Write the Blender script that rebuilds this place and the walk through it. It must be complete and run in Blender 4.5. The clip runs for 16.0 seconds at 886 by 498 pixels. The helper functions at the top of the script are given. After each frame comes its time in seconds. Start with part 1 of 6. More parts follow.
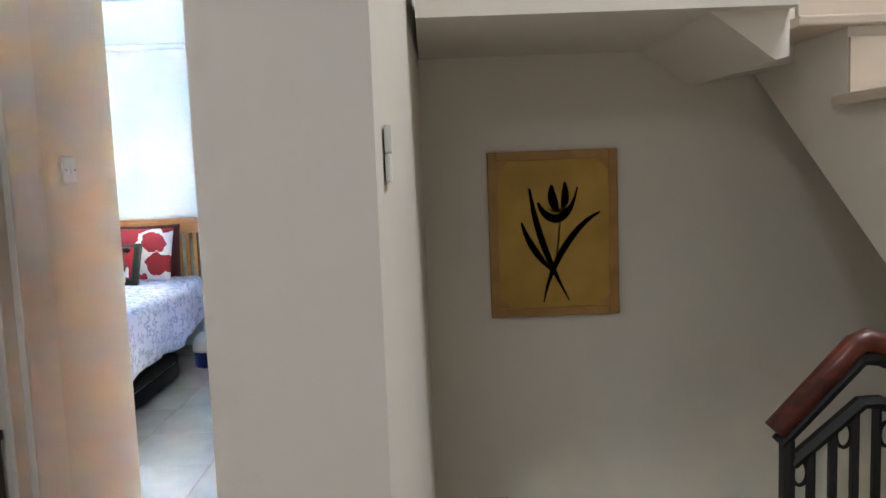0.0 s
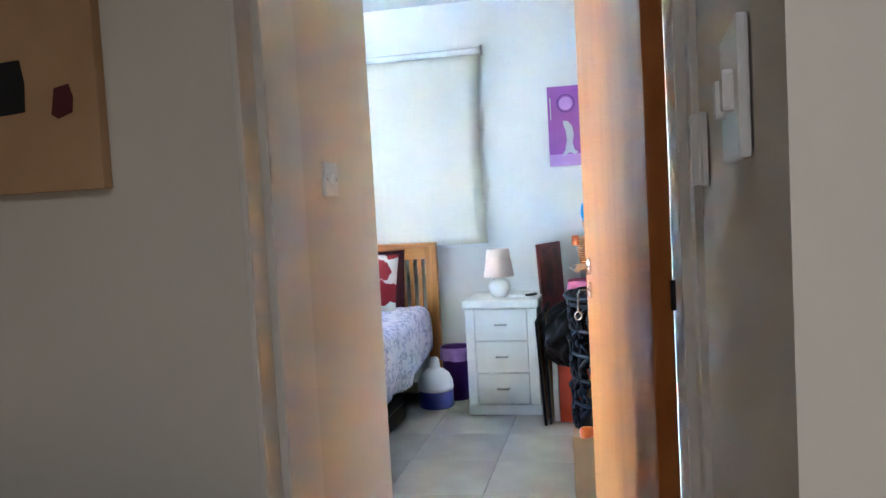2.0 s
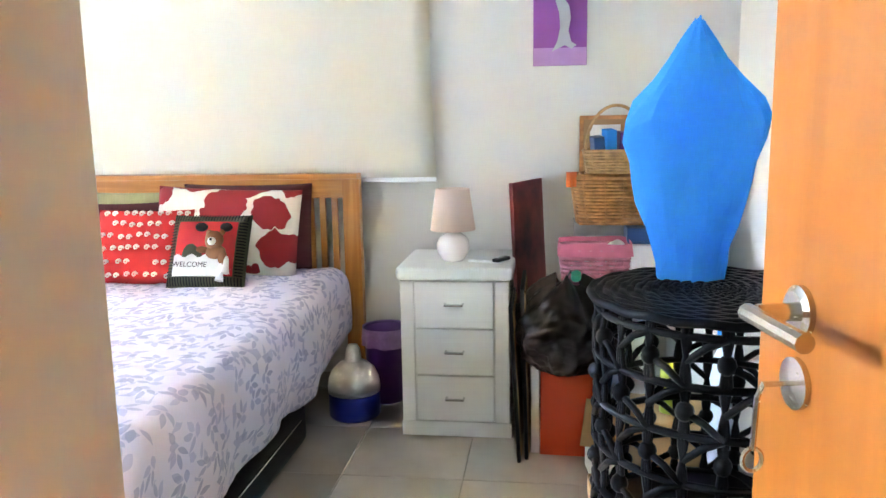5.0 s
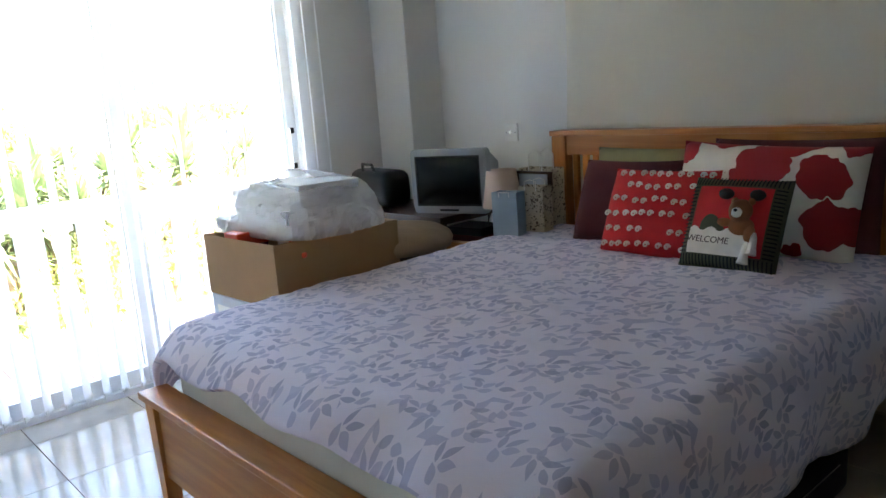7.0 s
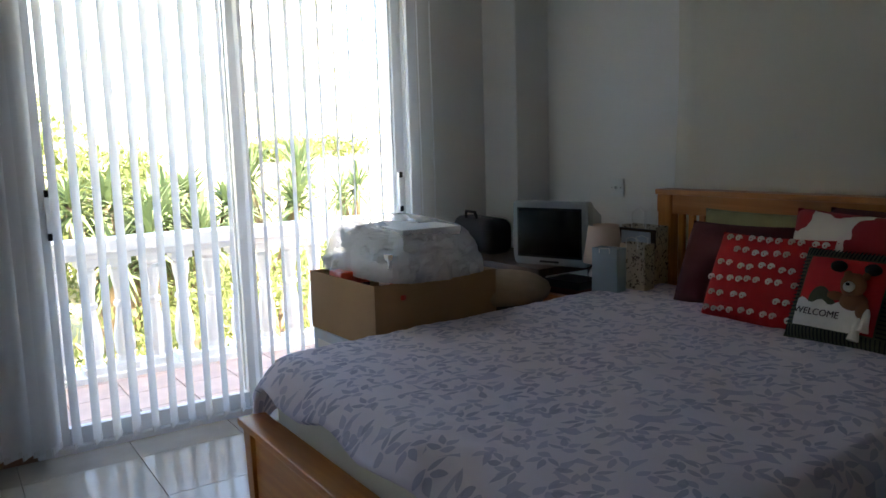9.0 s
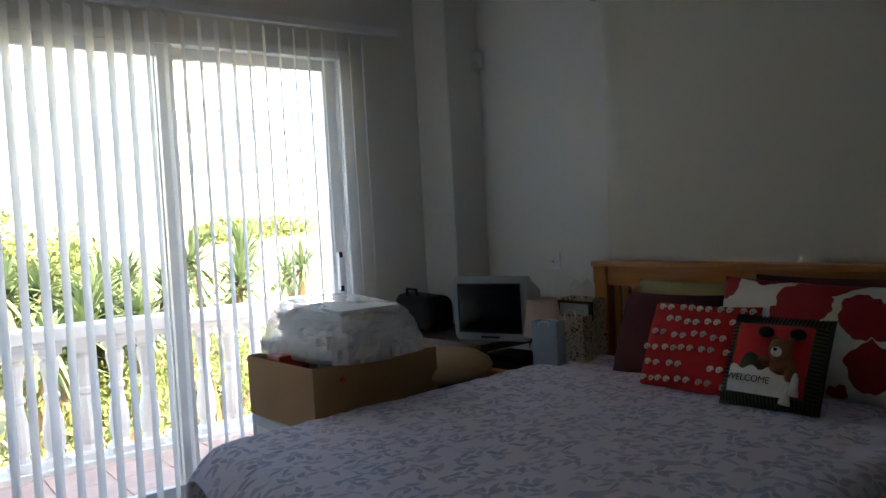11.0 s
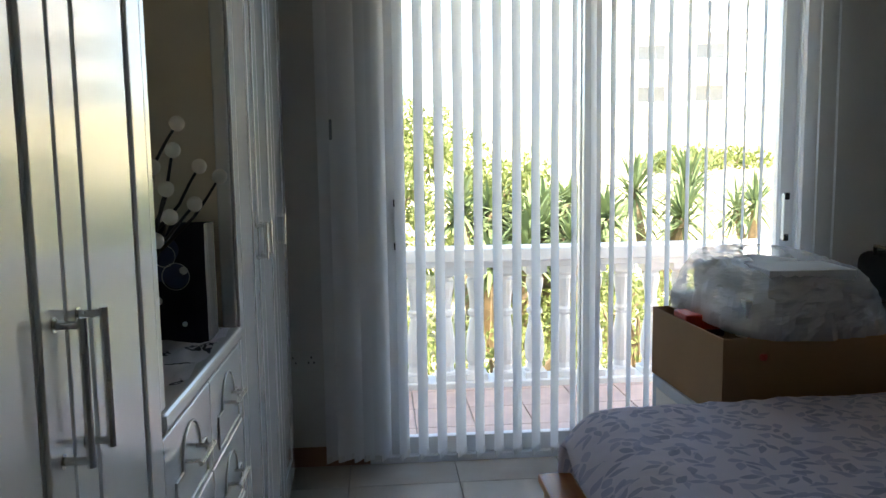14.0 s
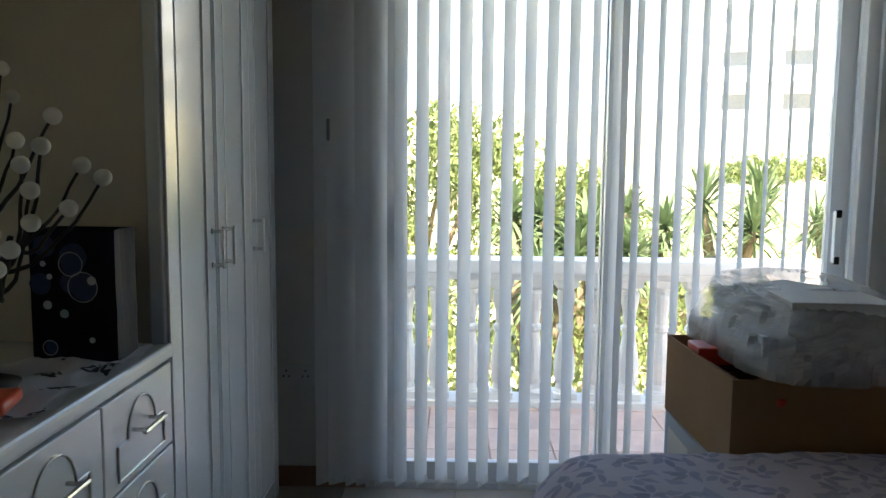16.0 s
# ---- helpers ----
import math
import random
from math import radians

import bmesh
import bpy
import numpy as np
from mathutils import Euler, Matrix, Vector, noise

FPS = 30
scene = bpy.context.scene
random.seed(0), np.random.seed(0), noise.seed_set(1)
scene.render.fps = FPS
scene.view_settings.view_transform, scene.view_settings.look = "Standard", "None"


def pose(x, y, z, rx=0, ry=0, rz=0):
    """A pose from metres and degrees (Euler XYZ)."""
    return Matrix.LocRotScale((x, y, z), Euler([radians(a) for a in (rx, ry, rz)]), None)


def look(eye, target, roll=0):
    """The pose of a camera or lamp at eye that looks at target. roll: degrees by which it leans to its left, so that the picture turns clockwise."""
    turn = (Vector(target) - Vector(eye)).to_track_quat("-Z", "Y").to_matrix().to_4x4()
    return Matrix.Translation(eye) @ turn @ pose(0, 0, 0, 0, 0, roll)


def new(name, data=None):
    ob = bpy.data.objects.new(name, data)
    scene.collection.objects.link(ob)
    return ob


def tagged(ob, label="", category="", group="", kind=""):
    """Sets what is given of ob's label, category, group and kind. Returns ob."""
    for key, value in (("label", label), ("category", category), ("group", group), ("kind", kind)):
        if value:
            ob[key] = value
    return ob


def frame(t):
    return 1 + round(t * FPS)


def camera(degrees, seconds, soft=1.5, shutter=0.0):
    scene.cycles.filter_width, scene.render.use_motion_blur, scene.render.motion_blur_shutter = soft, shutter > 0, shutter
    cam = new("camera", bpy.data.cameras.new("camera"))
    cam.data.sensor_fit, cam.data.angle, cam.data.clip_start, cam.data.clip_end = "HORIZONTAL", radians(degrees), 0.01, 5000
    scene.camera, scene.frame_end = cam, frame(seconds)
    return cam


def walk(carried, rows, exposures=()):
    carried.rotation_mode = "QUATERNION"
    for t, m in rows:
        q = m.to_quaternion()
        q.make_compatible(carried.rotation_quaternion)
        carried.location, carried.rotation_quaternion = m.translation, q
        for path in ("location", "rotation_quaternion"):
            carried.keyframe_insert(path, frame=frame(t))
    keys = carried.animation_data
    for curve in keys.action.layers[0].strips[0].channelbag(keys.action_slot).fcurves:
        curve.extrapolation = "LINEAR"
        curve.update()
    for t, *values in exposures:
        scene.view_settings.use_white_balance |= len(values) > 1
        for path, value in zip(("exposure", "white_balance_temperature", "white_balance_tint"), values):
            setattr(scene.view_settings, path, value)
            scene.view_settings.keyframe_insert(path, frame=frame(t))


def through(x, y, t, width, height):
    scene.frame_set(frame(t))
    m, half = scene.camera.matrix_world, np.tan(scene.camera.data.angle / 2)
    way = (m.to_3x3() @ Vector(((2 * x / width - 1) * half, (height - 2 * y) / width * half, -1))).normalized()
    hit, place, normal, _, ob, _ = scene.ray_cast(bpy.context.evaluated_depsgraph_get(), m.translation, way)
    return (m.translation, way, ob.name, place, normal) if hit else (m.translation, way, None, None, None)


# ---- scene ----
cam = camera(60.1, 16.0)
PATH = [
    (0, (0.262, -0.535, 1.322), (0.295, 1.453, 1.116), -2.2),
    (0.5, (0.138, -0.471, 1.321), (0.097, 1.52, 1.144), -3.3),
    (1, (-0.008, -0.353, 1.331), (-0.144, 1.637, 1.18), -4.5),
    (1.5, (-0.102, -0.139, 1.315), (-0.445, 1.829, 1.225), -3.7),
    (2, (-0.201, 0.127, 1.288), (-0.63, 2.077, 1.173), -3.2),
    (2.5, (-0.355, 0.381, 1.297), (-0.715, 2.344, 1.163), -3.8),
    (3, (-0.435, 0.641, 1.292), (-0.759, 2.608, 1.138), -3.5),
    (5.3, (-0.548, 1.874, 1.251), (-0.819, 3.826, 0.913), -0.7),
    (5.5, (-0.589, 1.97, 1.233), (-0.954, 3.908, 0.9), -1.2),
    (6, (-0.619, 2.208, 1.239), (-1.427, 4.013, 0.943), -2.9),
    (6.5, (-0.626, 2.349, 1.23), (-1.828, 3.908, 0.877), -3.1),
    (7, (-0.652, 2.325, 1.241), (-2.13, 3.614, 0.848), -4.3),
    (7.5, (-0.642, 2.318, 1.239), (-2.211, 3.495, 0.849), -3.3),
    (8, (-0.625, 2.305, 1.251), (-2.245, 3.422, 0.894), -2.6),
    (8.5, (-0.629, 2.293, 1.257), (-2.283, 3.383, 0.986), -1.7),
    (9, (-0.616, 2.311, 1.272), (-2.266, 3.409, 1.002), -1.7),
    (9.5, (-0.599, 2.32, 1.266), (-2.218, 3.483, 1.109), -2.1),
    (12, (-0.585, 2.363, 1.291), (-2.165, 3.586, 1.22), -3.4),
    (12.5, (-0.656, 2.405, 1.293), (-2.311, 3.522, 1.167), -3.2),
    (13, (-0.775, 2.536, 1.283), (-2.585, 3.378, 1.166), -1.5),
    (13.5, (-0.864, 2.58, 1.28), (-2.766, 3.165, 1.081), -1.4),
    (14, (-0.955, 2.646, 1.281), (-2.936, 2.806, 1.059), -0.8),
    (14.5, (-1.007, 2.711, 1.298), (-2.993, 2.805, 1.078), 0.3),
    (15, (-1.026, 2.711, 1.297), (-3.014, 2.775, 1.085), 0.0),
    (15.5, (-1.068, 2.798, 1.291), (-3.056, 2.784, 1.077), 0.2),
    (16, (-1.181, 2.932, 1.283), (-3.17, 2.899, 1.072), 0.5),
]
EXPOSURES = [
    (0.0, 7.5, 5700, 12), (1.0, 7.35, 5750, 12), (2.0, 7.25, 5750, 13), (3.0, 7.2, 5700, 14), (5.5, 7.0, 7600, 18), (6.0, 6.45, 7500, 17), (6.5, 5.5, 7300, 15), (7.0, 4.55, 7100, 14),
    (8.0, 3.7, 7150, 14), (9.0, 3.25, 7200, 14), (9.5, 3.15, 7200, 14), (12.0, 2.9, 7250, 14), (13.0, 2.8, 7250, 13), (14.0, 2.7, 7150, 11), (16.0, 2.5, 7050, 9),
]
walk(cam, [(t, look(eye, target, roll)) for t, eye, target, roll in PATH], EXPOSURES)

# ---- daylight ----
world = bpy.data.worlds.new("world")
scene.world = world
world.use_nodes = True
wn = world.node_tree.nodes
sky = wn.new("ShaderNodeTexSky")
sky.sky_type = "NISHITA"
sky.sun_disc = False
sky.sun_elevation = radians(48)
sky.sun_rotation = radians(56)
wn["Background"].inputs[1].default_value = 0.15
world.node_tree.links.new(sky.outputs[0], wn["Background"].inputs[0])
sun = new("sun", bpy.data.lights.new("sun", "SUN"))
sun.data.energy = 4.6
sun.data.angle = radians(0.5)
sun.data.color = (1.0, 0.95, 0.87)
sun.matrix_world = look((6.0, 4.0, 8.0), (0, 0, 0))
# added unseen lamp over the upper flight, standing in for light from upstairs
stair_fill = new("stair_fill_lamp", bpy.data.lights.new("stair_fill_lamp", "AREA"))
stair_fill.data.shape = "RECTANGLE"
stair_fill.data.size, stair_fill.data.size_y = 0.86, 0.86
stair_fill.data.energy = 0.55
stair_fill.data.color = (1.0, 0.97, 0.92)
stair_fill.matrix_world = look((2.2, 0.65, 4.70), (2.2, 0.649, 3.0))
# unseen fill lamp added in the hall ceiling to brighten the pier
hall_fill = new("hall_fill_lamp", bpy.data.lights.new("hall_fill_lamp", "AREA"))
hall_fill.data.shape = "RECTANGLE"
hall_fill.data.size, hall_fill.data.size_y = 0.56, 0.70
hall_fill.data.energy = 0.18
hall_fill.data.color = (1.0, 0.97, 0.92)
hall_fill.matrix_world = look((-0.20, -1.225, 2.72), (-0.20, -1.226, 1.0))
# guides the sky's light through the opening of the sliding door
window_portal = new("window_portal", bpy.data.lights.new("window_portal", "AREA"))
window_portal.data.shape = "RECTANGLE"
window_portal.data.size, window_portal.data.size_y = 1.94, 2.20
window_portal.data.cycles.is_portal = True
window_portal.matrix_world = look((-4.36, 3.55, 1.10), (0.0, 3.55, 1.10))


# ---- materials ----
def material(name, color, rough=0.6, metal=0.0, var=0.06, scale=8.0, bump=0.15, fine=120.0, second=None, **extra):
    """Principled surface: base colour varied at two scales, fine relief."""
    m = bpy.data.materials.new(name)
    m.use_nodes = True
    n, l = m.node_tree.nodes, m.node_tree.links
    b = n["Principled BSDF"]
    tc = n.new("ShaderNodeTexCoord")
    big = n.new("ShaderNodeTexNoise")
    big.inputs["Scale"].default_value = scale
    big.inputs["Detail"].default_value = 5
    small = n.new("ShaderNodeTexNoise")
    small.inputs["Scale"].default_value = fine
    small.inputs["Detail"].default_value = 3
    l.new(tc.outputs["Object"], big.inputs["Vector"])
    l.new(tc.outputs["Object"], small.inputs["Vector"])
    ramp = n.new("ShaderNodeValToRGB")
    dark = [max(0.0, c * (1 - var)) for c in color]
    light = [min(1.0, c * (1 + var)) for c in (second or color)]
    ramp.color_ramp.elements[0].color = (*dark, 1)
    ramp.color_ramp.elements[1].color = (*light, 1)
    ramp.color_ramp.elements[0].position = 0.3
    ramp.color_ramp.elements[1].position = 0.7
    l.new(big.outputs["Fac"], ramp.inputs["Fac"])
    l.new(ramp.outputs["Color"], b.inputs["Base Color"])
    rr = n.new("ShaderNodeMapRange")
    rr.inputs["To Min"].default_value = max(0.02, rough - 0.06)
    rr.inputs["To Max"].default_value = min(1.0, rough + 0.06)
    l.new(small.outputs["Fac"], rr.inputs["Value"])
    l.new(rr.outputs["Result"], b.inputs["Roughness"])
    b.inputs["Metallic"].default_value = metal
    if bump:
        bp = n.new("ShaderNodeBump")
        bp.inputs["Strength"].default_value = bump
        bp.inputs["Distance"].default_value = 0.002
        l.new(small.outputs["Fac"], bp.inputs["Height"])
        l.new(bp.outputs["Normal"], b.inputs["Normal"])
    for key, value in extra.items():
        b.inputs[key.replace("_", " ")].default_value = value
    return m


def wood(name, dark, light, axis=0, rough=0.35, grain=14.0):
    """Straight-grained varnished timber; axis is the way the grain runs."""
    m = material(name, dark, rough, var=0.0, bump=0.0)
    n, l = m.node_tree.nodes, m.node_tree.links
    b = n["Principled BSDF"]
    mp = n.new("ShaderNodeMapping")
    sc = [grain, grain, grain]
    sc[axis] = 0.9
    mp.inputs["Scale"].default_value = sc
    tc = next(x for x in n if x.type == "TEX_COORD")
    l.new(tc.outputs["Object"], mp.inputs["Vector"])
    nz = n.new("ShaderNodeTexNoise")
    nz.inputs["Scale"].default_value = 2.2
    nz.inputs["Detail"].default_value = 7
    nz.inputs["Distortion"].default_value = 0.6
    l.new(mp.outputs["Vector"], nz.inputs["Vector"])
    ramp = n.new("ShaderNodeValToRGB")
    ramp.color_ramp.elements[0].color = (*dark, 1)
    ramp.color_ramp.elements[1].color = (*light, 1)
    ramp.color_ramp.elements[0].position = 0.36
    ramp.color_ramp.elements[1].position = 0.62
    l.new(nz.outputs["Fac"], ramp.inputs["Fac"])
    l.new(ramp.outputs["Color"], b.inputs["Base Color"])
    bp = n.new("ShaderNodeBump")
    bp.inputs["Strength"].default_value = 0.12
    bp.inputs["Distance"].default_value = 0.001
    l.new(nz.outputs["Fac"], bp.inputs["Height"])
    l.new(bp.outputs["Normal"], b.inputs["Normal"])
    b.inputs["Coat Weight"].default_value = 0.1
    return m


M = {}
M["wall"] = material("wall_paint", (0.75, 0.74, 0.71), 0.85, var=0.02, scale=1.3, bump=0.25, fine=60)
M["hallwall"] = material("hall_paint", (0.70, 0.66, 0.58), 0.8, var=0.025, scale=1.3, bump=0.25, fine=60)
M["ceiling"] = material("ceiling_paint", (0.75, 0.74, 0.72), 0.9, var=0.02, scale=1.5, bump=0.2, fine=50)
M["trim"] = material("trim_paint", (0.74, 0.70, 0.64), 0.45, var=0.02, scale=4, bump=0.08)
M["gloss_white"] = material("white_lacquer", (0.79, 0.80, 0.79), 0.22, var=0.015, scale=3, bump=0.0, Coat_Weight=1.0, Coat_Roughness=0.12)
M["dull_white"] = material("white_melamine", (0.78, 0.76, 0.71), 0.45, var=0.02, scale=5, bump=0.04)
M["niche"] = material("niche_panel", (0.70, 0.63, 0.51), 0.5, var=0.04, scale=2.5, bump=0.05)
M["tile"] = material("floor_tile", (0.50, 0.43, 0.35), 0.16, var=0.06, scale=3.5, bump=0.03, fine=35, second=(0.54, 0.475, 0.395))
M["grout"] = material("grout", (0.34, 0.30, 0.25), 0.9, var=0.15, scale=12)
M["skirt"] = material("skirting_tile", (0.36, 0.20, 0.12), 0.35, var=0.1, scale=6)
M["alu"] = material("white_aluminium", (0.78, 0.79, 0.80), 0.35, var=0.01, bump=0.0)
M["pine"] = wood("oak_along_x", (0.48, 0.165, 0.026), (0.61, 0.25, 0.052), 0)
M["pine_y"] = wood("oak_along_y", (0.48, 0.165, 0.026), (0.61, 0.25, 0.052), 1)
M["pine_z"] = wood("oak_along_z", (0.48, 0.165, 0.026), (0.61, 0.25, 0.052), 2)
M["door"] = wood("door_veneer", (0.36, 0.105, 0.014), (0.43, 0.138, 0.020), 2, rough=0.34, grain=7.0)
M["chrome"] = material("brushed_steel", (0.62, 0.61, 0.59), 0.25, metal=1.0, var=0.02, bump=0.02)
M["black"] = material("black_plastic", (0.010, 0.010, 0.011), 0.45, var=0.2, Specular_IOR_Level=0.2)
M["white_plastic"] = material("white_plastic", (0.75, 0.75, 0.74), 0.35, var=0.02, bump=0.02)
M["sheet"] = material("cream_sheet", (0.72, 0.70, 0.64), 0.85, var=0.04, scale=9, bump=0.3, fine=300)


def thin_cloth(name, color, through):
    """Fabric that lets part of the light pass."""
    m = material(name, color, 0.85, var=0.02, scale=6, bump=0.15, fine=300)
    n, l = m.node_tree.nodes, m.node_tree.links
    tr = n.new("ShaderNodeBsdfTranslucent")
    tr.inputs["Color"].default_value = (*color, 1)
    mix = n.new("ShaderNodeMixShader")
    mix.inputs["Fac"].default_value = through
    out = next(x for x in n if x.type == "OUTPUT_MATERIAL")
    l.new(n["Principled BSDF"].outputs[0], mix.inputs[1])
    l.new(tr.outputs[0], mix.inputs[2])
    l.new(mix.outputs[0], out.inputs["Surface"])
    return m


def leaf_print(name, cloth, leaf_a, leaf_b):
    """Cloth printed with scattered pointed leaves, laid out on the UV map in metres."""
    m = material(name, cloth, 0.85, var=0.02, scale=8, bump=0.25, fine=350)
    n, l = m.node_tree.nodes, m.node_tree.links
    b = n["Principled BSDF"]
    uv = n.new("ShaderNodeUVMap")
    prev = next(x for x in n if x.type == "VALTORGB").outputs["Color"]

    def math_node(op, a, c=None, d=None):
        q = n.new("ShaderNodeMath")
        q.operation = op
        for k, v in enumerate((a, c, d)):
            if v is None:
                continue
            if isinstance(v, (int, float)):
                q.inputs[k].default_value = v
            else:
                l.new(v, q.inputs[k])
        return q.outputs[0]

    sprig = ((0.000, 0.024, 1.57, 0.025, 0.0088), (0.023, 0.006, 0.75, 0.022, 0.0108), (-0.022, 0.004, 2.35, 0.024, 0.0078), (0.007, -0.025, 2.75, 0.020, 0.0112))
    for layer, (scale, off, share) in enumerate(((10.2, 0.0, 1.0), (10.2, 3.73, 0.60))):
        mp = n.new("ShaderNodeMapping")
        mp.inputs["Location"].default_value = (off, off * 1.31, 0)
        l.new(uv.outputs["UV"], mp.inputs["Vector"])
        vo = n.new("ShaderNodeTexVoronoi")
        vo.voronoi_dimensions = "2D"
        vo.inputs["Scale"].default_value = scale
        vo.inputs["Randomness"].default_value = 0.6
        l.new(mp.outputs["Vector"], vo.inputs["Vector"])
        sub = n.new("ShaderNodeVectorMath")
        sub.operation = "SUBTRACT"
        l.new(mp.outputs["Vector"], sub.inputs[0])
        l.new(vo.outputs["Position"], sub.inputs[1])
        sp = n.new("ShaderNodeSeparateColor")
        l.new(vo.outputs["Color"], sp.inputs["Color"])
        turn = math_node("MULTIPLY", sp.outputs[0], 6.283)
        xyz = n.new("ShaderNodeSeparateXYZ")
        l.new(sub.outputs[0], xyz.inputs[0])
        ct, st2 = math_node("COSINE", turn), math_node("SINE", turn)
        px = math_node("ADD", math_node("MULTIPLY", xyz.outputs[0], ct), math_node("MULTIPLY", xyz.outputs[1], st2))
        py = math_node("SUBTRACT", math_node("MULTIPLY", xyz.outputs[1], ct), math_node("MULTIPLY", xyz.outputs[0], st2))
        for k, (ox, oy, ang, length, width) in enumerate(sprig if layer == 0 else sprig[1:3]):
            dx, dy = math_node("SUBTRACT", px, ox), math_node("SUBTRACT", py, oy)
            ca, sa = math.cos(ang), math.sin(ang)
            along = math_node("ADD", math_node("MULTIPLY", dx, ca), math_node("MULTIPLY", dy, sa))
            across = math_node("SUBTRACT", math_node("MULTIPLY", dy, ca), math_node("MULTIPLY", dx, sa))
            bend = math_node("ADD", across, math_node("MULTIPLY", math_node("MULTIPLY", along, along), 3.0))
            q = math_node("DIVIDE", along, length)
            half = math_node("MULTIPLY", math_node("SUBTRACT", 1.0, math_node("MULTIPLY", q, q)), math_node("MULTIPLY_ADD", q, -0.4 * width, width))
            inside = math_node("LESS_THAN", math_node("ABSOLUTE", bend), half)
            some = math_node("LESS_THAN", sp.outputs[1], share)
            fac = math_node("MULTIPLY", math_node("MULTIPLY", inside, some), math_node("MULTIPLY_ADD", sp.outputs[2], 0.3, 0.62))
            mix = n.new("ShaderNodeMix")
            mix.data_type = "RGBA"
            l.new(fac, mix.inputs["Factor"])
            l.new(prev, mix.inputs["A"])
            mix.inputs["B"].default_value = (*(leaf_b if k % 2 else leaf_a), 1)
            prev = mix.outputs["Result"]
    l.new(prev, b.inputs["Base Color"])
    return m


M["duvet"] = leaf_print("printed_duvet", (0.74, 0.69, 0.80), (0.36, 0.36, 0.52), (0.44, 0.43, 0.60))
M["blind"] = material("roller_cloth", (0.66, 0.63, 0.54), 0.85, var=0.015, scale=2, bump=0.2, fine=400)
M["slat"] = thin_cloth("slat_fabric", (0.83, 0.84, 0.85), 0.50)


# ---- building helpers ----
def part(name, bm, mat, parent=None, label="", smooth=False):
    """Links a bmesh as one mesh object, under a thing or a part if one is given."""
    me = bpy.data.meshes.new(name)
    bmesh.ops.recalc_face_normals(bm, faces=bm.faces[:])
    if smooth:
        for f in bm.faces:
            f.smooth = True
    bm.to_mesh(me)
    bm.free()
    me.materials.append(M[mat] if isinstance(mat, str) else mat)
    ob = new(name, me)
    if parent:
        ob.parent = parent
    if label:
        ob["label"] = label
    return ob


def thing(name, x, y, z, rz, label, category, group=""):
    """An Empty at a thing's base, to hold its parts."""
    ob = new(name)
    ob.empty_display_size = 0.1
    ob.matrix_basis = pose(x, y, z, 0, 0, rz)
    return tagged(ob, label, category, group)


def box(x0, x1, y0, y1, z0, z1, bevel=0.0, seg=2, bm=None):
    """A box between two corners, its edges rounded; joined to bm if one is given."""
    own = bmesh.new()
    r = bmesh.ops.create_cube(own, size=1.0)
    bmesh.ops.scale(own, vec=(abs(x1 - x0), abs(y1 - y0), abs(z1 - z0)), verts=r["verts"])
    bmesh.ops.translate(own, vec=((x0 + x1) / 2, (y0 + y1) / 2, (z0 + z1) / 2), verts=r["verts"])
    if bevel:
        bmesh.ops.bevel(own, geom=own.edges[:], offset=bevel, segments=seg, affect="EDGES", profile=0.6)
    return joined(own, bm)


def joined(own, bm):
    if bm is None:
        return own
    me = bpy.data.meshes.new("tmp")
    own.to_mesh(me)
    own.free()
    bm.from_mesh(me)
    bpy.data.meshes.remove(me)
    return bm


def lathe(profile, n=32, bm=None, x=0.0, y=0.0):
    """Turns (radius, height) pairs about the z axis."""
    own = bmesh.new()
    rings = []
    for r, z in profile:
        rings.append([own.verts.new((x + r * math.cos(a), y + r * math.sin(a), z)) for a in [2 * math.pi * k / n for k in range(n)]])
    for a, b in zip(rings, rings[1:]):
        for k in range(n):
            own.faces.new((a[k], a[(k + 1) % n], b[(k + 1) % n], b[k]))
    for ring in (rings[0], rings[-1]):
        if (ring[0].co.xy - Vector((x, y))).length > 1e-4:
            own.faces.new(ring)
    bmesh.ops.remove_doubles(own, verts=own.verts[:], dist=1e-6)
    return joined(own, bm)


def tube(points, r, n=8, bm=None, closed=False):
    """A round bar along points; r may be one radius or one for each point."""
    own = bmesh.new()
    pts = [Vector(p) for p in points]
    rs = r if isinstance(r, (list, tuple)) else [r] * len(pts)
    rings, last = [], None
    for i, p in enumerate(pts):
        a = pts[i - 1] if (i or closed) else p
        b = pts[(i + 1) % len(pts)] if (i < len(pts) - 1 or closed) else p
        d = (b - a).normalized()
        if last is None:
            up = Vector((0, 0, 1)) if abs(d.z) < 0.9 else Vector((1, 0, 0))
            side = d.cross(up).normalized()
        else:
            side = (last - d * last.dot(d)).normalized()
        last = side
        other = d.cross(side)
        rings.append([own.verts.new(p + rs[i] * (math.cos(t) * side + math.sin(t) * other)) for t in [2 * math.pi * k / n for k in range(n)]])
    pairs = list(zip(rings, rings[1:])) + ([(rings[-1], rings[0])] if closed else [])
    for a, b in pairs:
        for k in range(n):
            own.faces.new((a[k], a[(k + 1) % n], b[(k + 1) % n], b[k]))
    if not closed:
        own.faces.new(rings[0])
        own.faces.new(rings[-1])
    return joined(own, bm)


